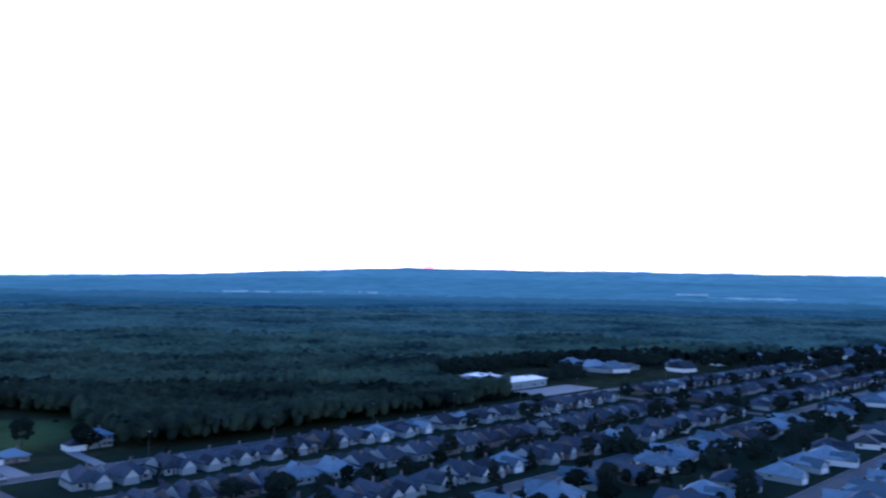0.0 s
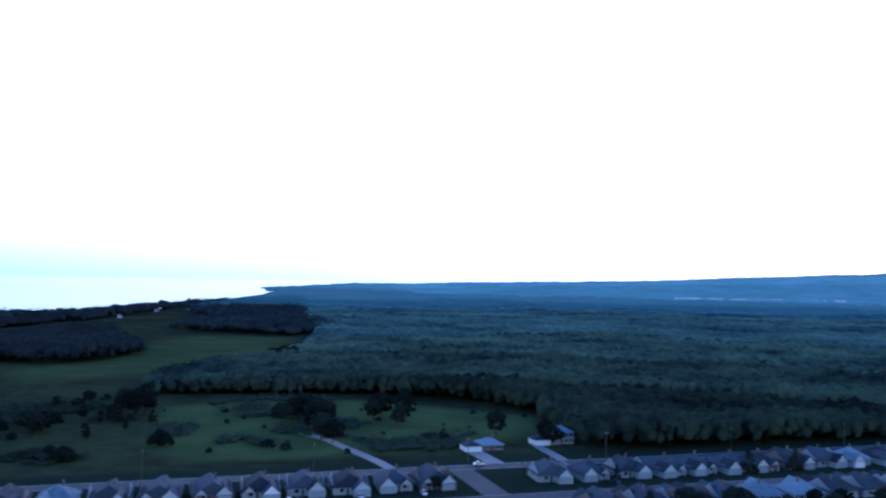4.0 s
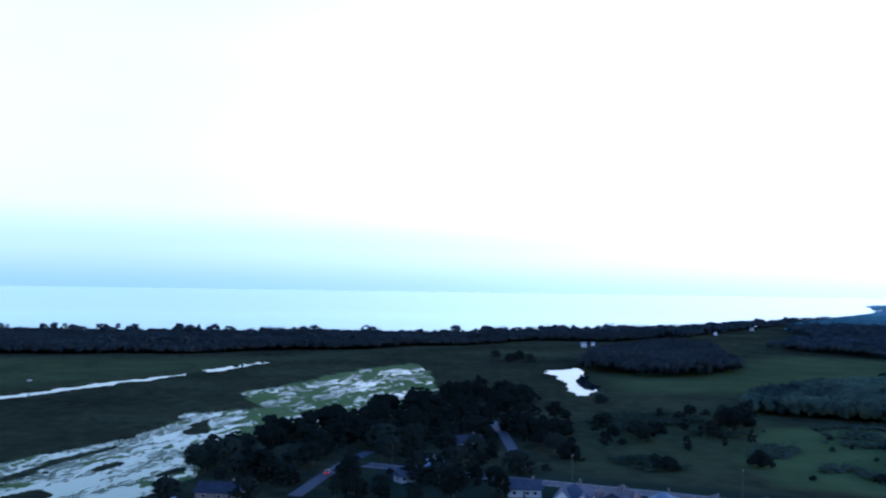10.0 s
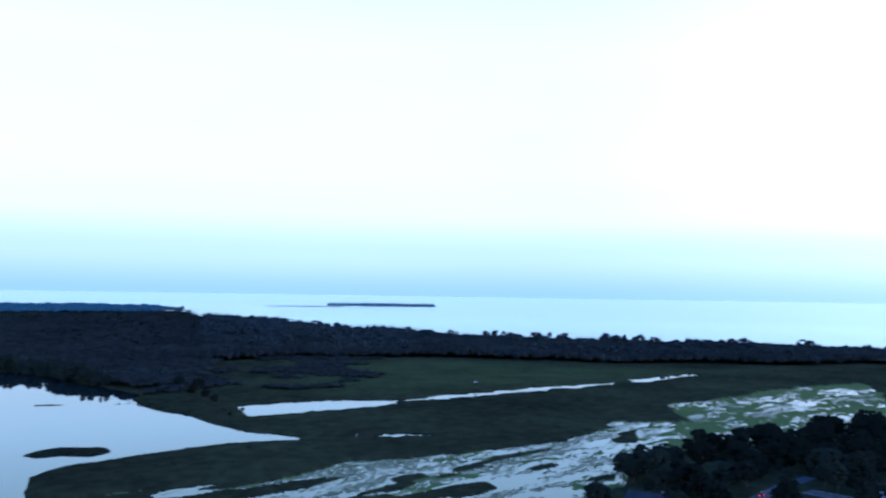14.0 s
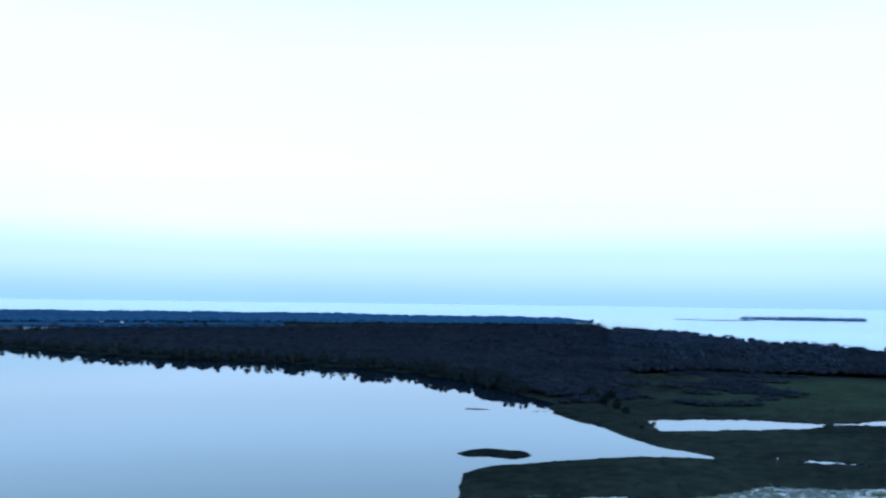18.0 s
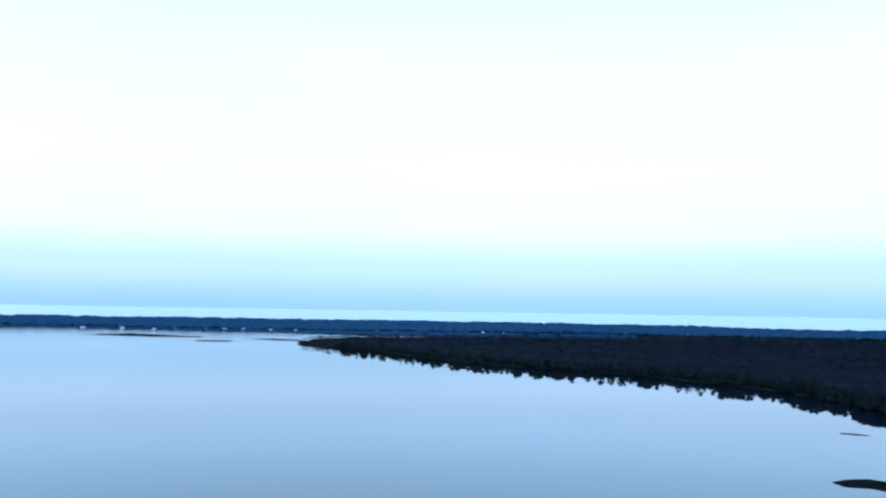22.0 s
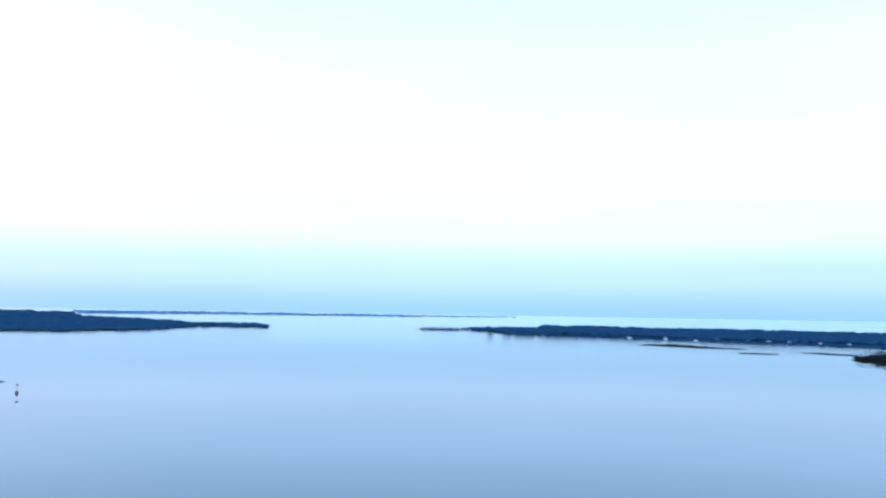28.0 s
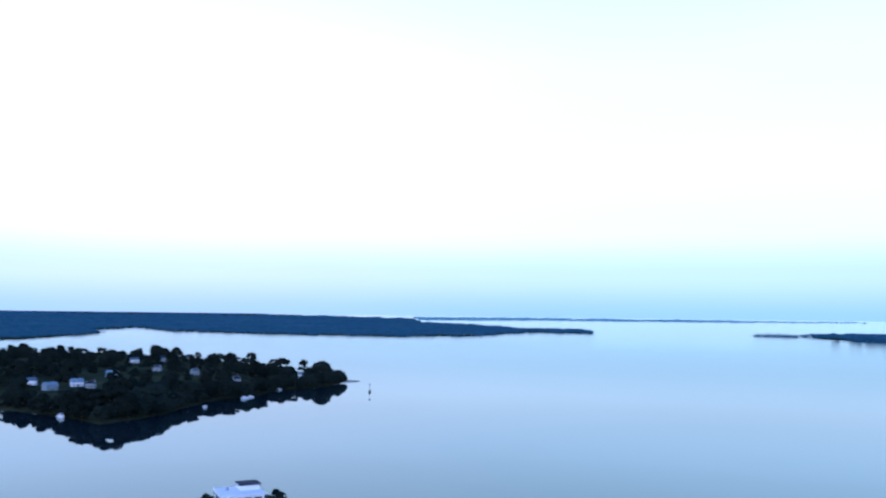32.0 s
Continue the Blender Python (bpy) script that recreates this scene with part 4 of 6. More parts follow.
def bungalow(style, wall, roof, label, full=True):
    """A one-storey house, front towards -y: hipped body, garage wing with a pale gable, windows, doors, chimney."""
    rng = random.Random(style * 7 + 3)
    root = tagged(new("house"), label, "house", "houses of the village")
    w, d, h = rng.uniform(12.5, 14), rng.uniform(12.5, 15), 2.7
    side = 1 if style % 2 else -1
    x0, x1 = -w / 2, w / 2
    y0, y1 = -d / 2, d / 2
    part("wall", boxes((x0, x1, y0, y1, -0.4, h)), M[wall], root)
    hip = (1.0, 0.35, 1.0, 0.0)[style % 4]
    part("roof", hip_roof(x0, x1, y0, y1, h, 3.8 + 0.3 * (style % 3), over=0.7, hip=hip), M[roof], root)
    if hip < 0.5:
        for s in (-1, 1):
            xs = s * (w / 2 + 0.02)
            part("gable", poly_mesh([(xs, y0, h), (xs, y1, h), (xs, 0, h + 3.6), (xs - s * 0.2, y0, h), (xs - s * 0.2, y1, h), (xs - s * 0.2, 0, h + 3.6)],
                                    [(0, 1, 2), (3, 5, 4), (0, 3, 4, 1), (1, 4, 5, 2), (2, 5, 3, 0)]), M[wall], root)
    # garage wing
    gw, gy = 6.2, y0 - (3.0 + style % 3)
    gx0, gx1 = (x1 - gw, x1) if side > 0 else (x0, x0 + gw)
    part("garage", boxes((gx0, gx1, gy, y0 - 0.01, -0.4, h - 0.1)), M[wall], root)
    part("garage_roof", poly_mesh(*gable_roof(gx0, gx1, gy, y0 + 5.5, h - 0.1, 2.9)), M[roof], root)
    part("gable", prism(gx0 + 0.15, gx1 - 0.15, gy - 0.06, gy + 0.3, h - 0.1, 2.7), M["white" if style in (2, 5, 7) else "trim"], root)
    gm = (gx0 + gx1) / 2
    part("garage_door", boxes(*[(gm - 2.3, gm + 2.3, gy - 0.06, gy - 0.01, 0.05 + 0.55 * k, 0.57 + 0.55 * k) for k in range(4)]), M["white" if style in (2, 4, 7) else "grey"], root, "pale sectional garage door")
    ex = (x0 + x1) / 2 - side * 1.2
    # small porch gable over the entrance
    if style % 3 != 1:
        px = -side * (w / 2 - 2.6)
        part("porch_roof", poly_mesh(*gable_roof(px - 1.9, px + 1.9, y0 - 1.5, y0 + 3.6, h, 1.9)), M[roof], root)
        part("gable", prism(px - 1.7, px + 1.7, y0 - 1.45, y0 - 1.15, h, 1.7), M["white" if style in (2, 7) else "trim"], root)
        for k in (-1, 1):
            part("post", boxes((px + k * 1.6 - 0.1, px + k * 1.6 + 0.1, y0 - 1.4, y0 - 1.2, -0.3, h)), M["trim"], root)
    part("door", boxes((ex - 0.5, ex + 0.5, y0 - 0.06, y0 - 0.01, 0.1, 2.15)), M["timber"], root)
    if full:
        window(root, -side * 3.4, y0 - 0.01, 0.9, 2.0, 1.4, "f")
        for xk in (-3.5, 0.0, 3.6):
            window(root, xk, y1 + 0.01, 0.8, 1.7, 1.4, "b")
        window(root, x0 - 0.01, 1.5, 1.0, 1.3, 1.2, "l")
        window(root, x1 + 0.01, 1.5, 1.0, 1.3, 1.2, "r")
        part("chimney", boxes((1.2, 1.9, 1.0, 1.7, h + 1.5, h + 5.0)), M["brick"], root, "brick chimney")
    return root


def gable_roof(x0, x1, y0, y1, z, rise_, over=0.4, thick=0.18):
    """A gable roof shell with its ridge along y."""
    x0, x1, y0 = x0 - over, x1 + over, y0 - over
    c = (x0 + x1) / 2
    V = [(x0, y0, z - 0.12), (c, y0, z + rise_), (x1, y0, z - 0.12), (x0, y1, z - 0.12), (c, y1, z + rise_), (x1, y1, z - 0.12)]
    V += [(a, b, q - thick) for a, b, q in V]
    return V, [(0, 1, 4, 3), (1, 2, 5, 4), (6, 9, 10, 7), (7, 10, 11, 8), (0, 6, 7, 1), (1, 7, 8, 2), (3, 4, 10, 9), (4, 5, 11, 10), (0, 3, 9, 6), (2, 8, 11, 5)]


def strip(points, width, z, name, material, label, category="road"):
    """A flat strip along a polyline, with a thickness that shows as an edge."""
    bm = bmesh.new()
    rows = []
    P = [Vector(p) for p in points]
    for i, p in enumerate(P):
        d = (P[min(i + 1, len(P) - 1)] - P[max(i - 1, 0)]).normalized()
        n = Vector((-d.y, d.x)) * width / 2
        h = max(ground_z(*(p + n)), ground_z(*(p - n)), ground_z(*p)) + 0.1 if z is None else z
        rows.append([bm.verts.new((*(p + n), h)), bm.verts.new((*(p - n), h)), bm.verts.new((*(p - n), h - 0.5)), bm.verts.new((*(p + n), h - 0.5))])
    for a, b in zip(rows, rows[1:]):
        for k in range(4):
            bm.faces.new((a[k], b[k], b[(k + 1) % 4], a[(k + 1) % 4]))
    bmesh.ops.recalc_face_normals(bm, faces=bm.faces)
    ob = part(name, bm, material, None)
    return tagged(ob, label, category, kind="structure")


# ---------------------------------------------------------------- streets of the village
VZ = 2.0
strip([grid(s, 297) for s in range(-150, 901, 50)], 8.5, VZ + 0.06, "road", M["asphalt"], "straight asphalt road between village and woods")
for k in (-1, 1):
    strip([grid(s, 297 + k * 3.7) for s in range(-150, 901, 50)], 0.14, VZ + 0.065, "road_marking", M["trim"], "thin white edge line on the road", "marking")
STREETS = [252, 177, 102, 27, -48, -123]
for d in STREETS:
    strip([grid(s, d) for s in range(-70 if d > 200 else 60, 861, 40)], 7.5, VZ + 0.05, "road", M["asphalt"], "quiet asphalt village street")
    for k in (-1, 1):
        strip([grid(s, d + k * 3.9) for s in range(-70 if d > 200 else 60, 861, 40)], 0.3, VZ + 0.14, "kerb", M["concrete"], "pale concrete kerb", "kerb")
SIDE_S = 98
strip([grid(SIDE_S, d) for d in (293, 275, 250, 220, 180, 98)], 9.0, VZ + 0.055, "road", M["asphalt"], "side street joining the main road")
strip([grid(455, d) for d in (293, 200, 100, 0, -120)], 8.0, VZ + 0.055, "road", M["asphalt"], "side street joining the main road")

PALETTE = [("grey", "shingle", "grey hipped bungalow with white gables"), ("tan", "shingle", "tan bungalow with dark shingle roof"),
           ("white", "shingle_lt", "white bungalow with pale blue-grey roof"), ("brick", "shingle", "brick bungalow with grey roof"),
           ("grey", "shingle_lt", "grey bungalow with pale shingle roof"), ("tan", "shingle", "tan gabled bungalow with garage wing"),
           ("brick", "shingle", "brick hipped bungalow with white garage door"), ("white", "shingle", "white bungalow with dark grey roof")]
ROWS_D = [(274, 1), (232, -1), (197, 1), (157, -1), (122, 1), (82, -1), (47, 1), (7, -1), (-28, 1), (-68, -1), (-103, 1), (-143, -1)]
HOUSES = {}
SPOTS = []


def put_house(style, full, m, label=None):
    key = (style, full)
    if key not in HOUSES:
        HOUSES[key] = bungalow(style, *PALETTE[style], full=full)
        ob = HOUSES[key]
        ob.matrix_basis = m
    else:
        src = HOUSES[key]
        keep = src.matrix_basis.copy()
        src.matrix_basis = Matrix()
        ob = copy_thing(src, m)
        src.matrix_basis = keep
    if label:
        tagged(ob, label)
    return ob


def village_houses():
    rng = random.Random(5)
    turn = math.degrees(TURN)
    for d, way in ROWS_D:
        s = -92.0 if d > 260 else (110.0 if d > 190 else 130.0)
        while s < 760:
            s += rng.uniform(13.4, 15.0) if d > 190 else rng.uniform(18, 25)
            if abs(s - SIDE_S) < 15 or abs(s - 455) < 12:
                continue
            loose = 1 if d > 190 else 4
            x, y = grid(s + rng.uniform(-0.6, 0.6), d + rng.uniform(-1.2, 1.2) * loose)
            r, a = math.hypot(x, y), math.degrees(math.atan2(-x, y))
            if a < -36 or a > 60 or r < 215 or r > 840:
                continue
            style = rng.choice((0, 1, 3, 5, 6, 0, 1, 3, 6, 4)) if d > 190 else rng.choice((0, 2, 2, 4, 7, 5, 4, 7, 2, 3))
            m = Matrix.Translation((x, y, VZ)) @ Matrix.Rotation(radians(turn + (0 if way > 0 else 180) + rng.uniform(-3, 3) * loose * 1.6), 4, "Z")
            k = 0.86 if d > 190 else 0.95
            put_house(style, r < 430, m @ Matrix.Diagonal((k, k, 0.93, 1)))
            SPOTS.append((x, y))


village_houses()


# ---------------------------------------------------------------- the setting sun
def setting_sun():
    bm = bmesh.new()
    bmesh.ops.create_uvsphere(bm, u_segments=24, v_segments=12, radius=34)
    m = bpy.data.materials.new("sun_glow")
    m.use_nodes = True
    b = m.node_tree.nodes["Principled BSDF"]
    b.inputs["Base Color"].default_value = (0, 0, 0, 1)
    b.inputs["Emission Color"].default_value, b.inputs["Emission Strength"].default_value = (1.0, 0.22, 0.24, 1), 4.0
    ob = part("setting_sun", bm, m, None)
    x, y = polar(0.95, 4800)
    ob.location = (x, y, EYE + 4800 * math.tan(radians(0.86)))
    return tagged(ob, "red disc of the sun setting behind the hills", "sun", kind="structure")


setting_sun()


# ---------------------------------------------------------------- trees that stand singly
def scatter(outline, count, seed, gap, avoid=(), keep=0.0):
    """Random spots inside an outline of xy rows, at least gap apart and clear of the given spots."""
    rng = np.random.RandomState(seed)
    lo, hi = outline.min(0), outline.max(0)
    got = [np.array(a[:2], float) for a in avoid]
    need = [a[2] if len(a) > 2 else 9.0 for a in avoid]
    out = []
    C = rng.uniform(lo, hi, (count * 30, 2))
    C = C[signed(C, outline) > keep]
    for c in C:
        if len(out) >= count:
            break
        if all(np.hypot(*(c - g)) > n for g, n in zip(got, need)):
            out.append(c)
            got.append(c)
            need.append(gap)
    return np.array(out)


def plant(spots, kinds, heights, label, group, seed, dark=True, name="tree"):
    rng = random.Random(seed)
    if not len(spots):
        return
    Z = ground_field(np.asarray(spots, float))[0]
    for (x, y), z in zip(spots, Z):
        k = rng.choice(kinds)
        tree(k, x, y, rng.uniform(*heights) * (0.4 if k == "bush" else 1.0), float(z), rng.uniform(0.85, 1.2), dark, label, group, "bush" if k == "bush" else name)


# clearings: houses and streets among the near trees, (bearing, distance, radius)
NEAR_HOUSES = [(70.0, 322, 13), (63.0, 300, 14), (67.1, 372, 13), (83.0, 292, 15), (72.5, 300, 9)]
NEAR_WOOD = [(87, 285), (85.6, 330), (84.4, 372), (78, 424), (74, 462), (71, 522), (69, 572), (66, 600), (63, 570), (61.4, 470), (60, 400), (61, 338), (64, 285), (72, 262)]
LANE_A = [polar(78.5, 285), polar(76.8, 312), polar(75.2, 338), polar(73.6, 360)]
LANE_B = [polar(63.0, 335), polar(64.0, 372), polar(64.6, 410), polar(65.4, 450)]
clear = [(*polar(a, r), w) for a, r, w in NEAR_HOUSES] + [(*p, 9) for p in LANE_A + LANE_B]
for a, b in zip(LANE_A + LANE_B, (LANE_A + LANE_B)[1:]):
    if math.dist(a, b) < 60:
        clear.append(((a[0] + b[0]) / 2, (a[1] + b[1]) / 2, 9))
S = scatter(shape(NEAR_WOOD), 190, 3, 6.0, clear)
R = np.hypot(S[:, 0], S[:, 1])
plant(S[R < 370], ("broad", "broad", "tall", "broad", "willow"), (5, 13.5), "large dark leafy tree by the marsh", "trees by the marsh", 31)
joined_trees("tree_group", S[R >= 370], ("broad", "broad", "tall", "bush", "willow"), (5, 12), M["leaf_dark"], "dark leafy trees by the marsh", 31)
plant(scatter(shape(NEAR_WOOD), 45, 4, 4.0, clear), ("bush",), (6, 10), "dark bush under the trees", "bushes by the marsh", 32)
# peninsula across the water
PENINSULA = [(211.9, 872), (213.2, 845), (216, 812), (218.2, 750), (219.8, 735), (222.6, 665), (223.2, 640), (226.7, 590), (229, 634), (232, 690), (238, 720), (238, 1500), (229, 1480), (223, 1360), (216.8, 1110), (212.8, 930)]
PEN_HOUSES = [(226.2, 945, 14), (228.2, 835, 14), (227.4, 812, 11), (229.7, 800, 14), (224.9, 1195, 15), (223.5, 1030, 11), (221.2, 965, 10), (214.3, 915, 11), (223.3, 1230, 13), (221.5, 1262, 12), (230.8, 860, 13), (218.6, 850, 10)]
pclear = [(*polar(a, r - k * 18), w) for a, r, w in PEN_HOUSES for k in range(6)]
S = scatter(shape(PENINSULA), 260, 5, 9.0, pclear)
R = np.hypot(S[:, 0], S[:, 1])
rng = np.random.RandomState(15)
edge = np.array([(211.7, 878), (212.9, 838), (215.7, 801), (217.8, 739), (219.5, 721), (222.3, 648), (222.9, 622), (224.8, 600), (226.7, 580), (229, 625), (232, 684)])
q = np.sort(rng.uniform(0, 10, 110))
fa, fr = np.interp(q, range(11), edge[:, 0]), np.interp(q, range(11), edge[:, 1]) + rng.uniform(-6, 5, 110)
plant(np.stack(polar(fa, fr), 1), ("willow", "willow", "willow", "bush"), (7, 14), "dark tree overhanging the water's edge", "trees on the point", 46)
joined_trees("tree_group", S[R < 780], ("broad", "broad", "willow", "broad", "bush"), (7, 17), M["leaf_dark"], "dark leafy trees on the wooded point", 45)
joined_trees("tree_group", S[R >= 780], ("broad", "broad", "tall", "bush", "willow"), (7, 18), M["leaf_dark"], "dark leafy trees on the wooded point", 33)
for a, r, h, k in ((213.0, 850, 19, "broad"), (213.6, 865, 15, "broad"), (217.2, 850, 18, "broad"), (211.9, 890, 6, "tall"), (227.6, 612, 18, "willow"), (226.0, 602, 21, "willow"), (224.6, 618, 18, "willow"),
                   (223.5, 640, 18, "willow"), (228.6, 640, 15, "willow"), (225.4, 640, 22, "willow"), (221.4, 690, 15, "willow"), (220.2, 716, 14, "willow"), (223.6, 1300, 20, "broad"), (222.4, 1290, 18, "tall")):
    plant([polar(a, r)], (k,), (h, h), "broad dark tree at the water's edge", "trees on the point", 34)
# village gardens
gardens = [(x, y, 8.0) for x, y in SPOTS]
vtrees = np.array([grid(*p) for p in ((-60, 284), (420, 284), (560, 200), (560, -140), (240, -140), (120, 60), (100, 236), (-70, 270))])
on_street = lambda p: any(abs(math.cos(TURN) * p[1] - math.sin(TURN) * p[0] - d) < 6 for d in STREETS)
V = np.array([p for p in scatter(vtrees, 240, 6, 4.0, gardens) if not on_street(p)])
R = np.hypot(V[:, 0], V[:, 1])
joined_trees("tree_group", V[R >= 330], ("broad", "broad", "bush", "tall", "conifer"), (5, 9.5), M["leaf_dark"], "dark garden trees between the houses", 50)
plant(V[R < 330], ("broad", "broad", "bush", "tall", "conifer"), (5, 9.5), "dark garden tree between the houses", "trees in the village", 35)
lots = np.array([grid(*p) for p in ((430, 284), (860, 284), (860, -60), (560, -140))])
V = [p for p in scatter(lots, 130, 7, 8.0, gardens) if not on_street(p)]
joined_trees("tree_group", V, ("broad", "broad", "tall"), (6, 10), M["leaf_dark"], "dark trees among the far houses", 36)
belt = np.array([grid(*p) for p in ((335, 311), (412, 311), (412, 318), (335, 318))])
joined_trees("tree_group", scatter(belt, 30, 13, 3.5), ("broad", "bush", "broad"), (3, 4.5), M["leaf_dark"], "dark trees before the warehouses", 43)
inner = np.array([grid(*p) for p in ((140, 236), (420, 236), (500, 180), (480, 60), (260, 60), (150, 140))])
V = np.array([p for p in scatter(inner, 150, 14, 4.5, [(x, y, 7.2) for x, y in SPOTS]) if not on_street(p)])
R = np.hypot(V[:, 0], V[:, 1])
plant(V[R < 320], ("broad", "broad", "conifer"), (5.5, 9.5), "dark garden tree between the houses", "trees in the village", 44)
joined_trees("tree_group", V[R >= 320], ("broad", "broad", "broad", "conifer"), (5.5, 9.5), M["leaf_dark"], "dark garden trees between the houses", 44)
outskirts = shape([(-7, 700), (-14, 740), (-33, 780), (-36, 1050), (-28, 1100), (-19, 860), (-9, 790)])
joined_trees("tree_group", scatter(outskirts, 240, 10, 7.0), ("broad", "broad", "tall"), (8, 13), M["leaf_dark"], "dark trees at the edge of the village", 42)
# meadow and marsh trees
for a, r, h, k in ((38.2, 418, 9, "broad"), (39.0, 424, 10, "broad"), (39.8, 420, 9, "broad"), (37.6, 412, 8, "broad"), (40.6, 410, 8, "broad"), (38.6, 388, 9, "broad"), (37.9, 368, 9, "broad"), (37.2, 360, 8, "broad"),
                   (34.0, 425, 10, "broad"), (34.5, 418, 8, "broad"), (32.4, 415, 13, "tall"), (32.8, 402, 9, "tall"), (30.4, 372, 7, "bush"), (29.7, 368, 8, "bush"), (31.0, 366, 8, "bush"), (26.2, 382, 9, "broad"),
                   (22.9, 372, 10, "broad"), (22.5, 365, 9, "broad"), (36.2, 338, 5, "bush"), (40.2, 345, 8, "bush"), (41.4, 352, 8, "bush"), (55.4, 402, 9, "broad"), (54.9, 408, 8, "broad"), (55.9, 412, 9, "broad"),
                   (50.0, 448, 12, "broad"), (50.8, 440, 11, "tall"), (49.4, 462, 12, "broad"), (50.4, 470, 11, "broad"), (51.2, 425, 9, "tall"), (56.8, 440, 7, "bush"), (58.2, 520, 8, "broad"), (57.6, 400, 7, "bush"),
                   (63.6, 820, 12, "broad"), (64.2, 800, 11, "broad"), (62.9, 790, 12, "broad"), (65.2, 840, 11, "broad"), (40.6, 700, 15, "broad"), (41.2, 690, 14, "broad"), (39.9, 710, 14, "broad"),
                   (112.6, 560, 7, "broad"), (113.4, 580, 8, "broad"), (112.0, 540, 6, "broad"), (114.2, 640, 8, "broad"), (111.4, 505, 6, "bush"), (111.0, 490, 5, "bush"), (110.2, 525, 6, "bush"), (113.0, 620, 8, "broad"),
                   (90.9, 268, 9, "broad"), (91.8, 270, 8, "broad")):
    h *= 1.3 if 25 < a < 42 and r < 430 else 1.0
    plant([polar(a, r)], (k,), (h, h), "dark tree standing in the meadow and marsh", "trees in the meadow", 37)
rough = scatter(shape(ROUGH), 30, 18, 6.0)
joined_trees("tree_group", rough, ("broad", "bush", "tall", "bush"), (3, 8), M["leaf_dark"], "small dark trees in the rough meadow", 47)
back = shape([(0.3, 610), (-1, 690), (-6, 760), (-13, 800), (-14, 770), (-9, 745), (-5.5, 690), (-2.5, 625)])
joined_trees("tree_group", scatter(back, 110, 19, 6.0), ("broad", "broad", "tall"), (7, 12), M["leaf_dark"], "dark trees behind the warehouses", 48)
yard = shape([(-6.6, 600), (-7.6, 690), (-5.6, 715), (-9, 790), (-15, 800), (-15.2, 730), (-12.6, 740), (-9.2, 690), (-9.4, 610), (-7.6, 590)])
halls = [(*polar(a, r), w) for a, r, w in ((-9.4, 738, 26), (-11.6, 700, 34), (-5.2, 572, 26))]
joined_trees("tree_group", scatter(yard, 60, 20, 6.0, halls), ("broad", "broad", "bush"), (6, 11), M["leaf_dark"], "dark trees round the school", 49)
bushes = scatter(shape(MEADOW), 26, 8, 8.0, [(*polar(a, r), 14) for a, r in ((30, 352), (27, 372), (23, 385), (36, 345))])
plant(bushes, ("bush",), (3, 7), "low dark bush in the rough meadow", "bushes in the meadow", 38)
# taller trees that break the skyline of the belt by the lake
edge = shape(WOODS["barrier"])
sky_trees = scatter(edge, 900, 9, 6.5, keep=10.0)
sky_trees = sky_trees[fbm(sky_trees, 110, 91) > 0.44]
joined_trees("tree_group", sky_trees, ("broad", "tall", "broad", "broad"), (10, 18), M["wood_dark"], "tall dark trees in the belt by the lake", 39)
edge = shape([(113, 900), (113, 1900), (117, 1700), (120, 1000), (118, 820)])
joined_trees("tree_group", scatter(edge, 90, 23, 8.0), ("broad", "bush", "broad"), (5, 9), M["scrub"], "small dark trees in the scrub by the bay", 51)
# small trees along the bay shore, mirrored in the water
shore = [(154.5, 1503), (151, 1352), (148, 1215), (143, 1094), (137.5, 1027), (132, 946), (126, 852), (122.4, 776), (118.6, 664)]
rng = np.random.RandomState(12)
Sx = np.interp(np.linspace(0, 8, 300), range(9), [p[0] for p in shore])
Sr = np.interp(np.linspace(0, 8, 300), range(9), [p[1] for p in shore]) + rng.uniform(-9, 12, 300)
joined_trees("tree_group", np.stack(polar(Sx + rng.uniform(-0.15, 0.15, 300), Sr), 1), ("tall", "bush", "tall", "conifer", "tall"), (5, 14), M["leaf_dark"], "slim dark trees along the bay shore", 40)


# ---------------------------------------------------------------- reeds and marsh grass
def reeds():
    rng = np.random.RandomState(77)
    V = []
    for a0, a1, r0, r1, n in ((66, 124, 300, 640, 8000), (60, 112, 600, 930, 4000), (117.9, 123.4, 388, 414, 900)):
        az, r = rng.uniform(a0, a1, n), np.sqrt(rng.uniform(r0 * r0, r1 * r1, n))
        P = np.stack(polar(az, r), 1)
        z, dry, lily, village, land = ground_field(P)
        ok = (dry > 0.15) & (land < 60 + 200 * (r > 600))
        P, z, n = P[ok], z[ok], ok.sum()
        for k in range(3):
            a = rng.uniform(0, 6.28, n)
            w, h = rng.uniform(0.6, 2.0, n), rng.uniform(0.1, 0.32, n)
            c, s = np.cos(a) * w, np.sin(a) * w
            V.append(np.stack([np.stack([P[:, 0] - c, P[:, 1] - s, z - 0.1], 1), np.stack([P[:, 0] + c, P[:, 1] + s, z - 0.1], 1), np.stack([P[:, 0] + c * 0.3, P[:, 1] - s * 0.4, z + h], 1)], 1))
    V = np.concatenate(V).reshape(-1, 3)
    return tagged(new("reeds", mesh_from("reeds", V, np.arange(len(V)).reshape(-1, 3), M["reed"])), "dark green reeds and marsh grass", "reeds", kind="stuff")


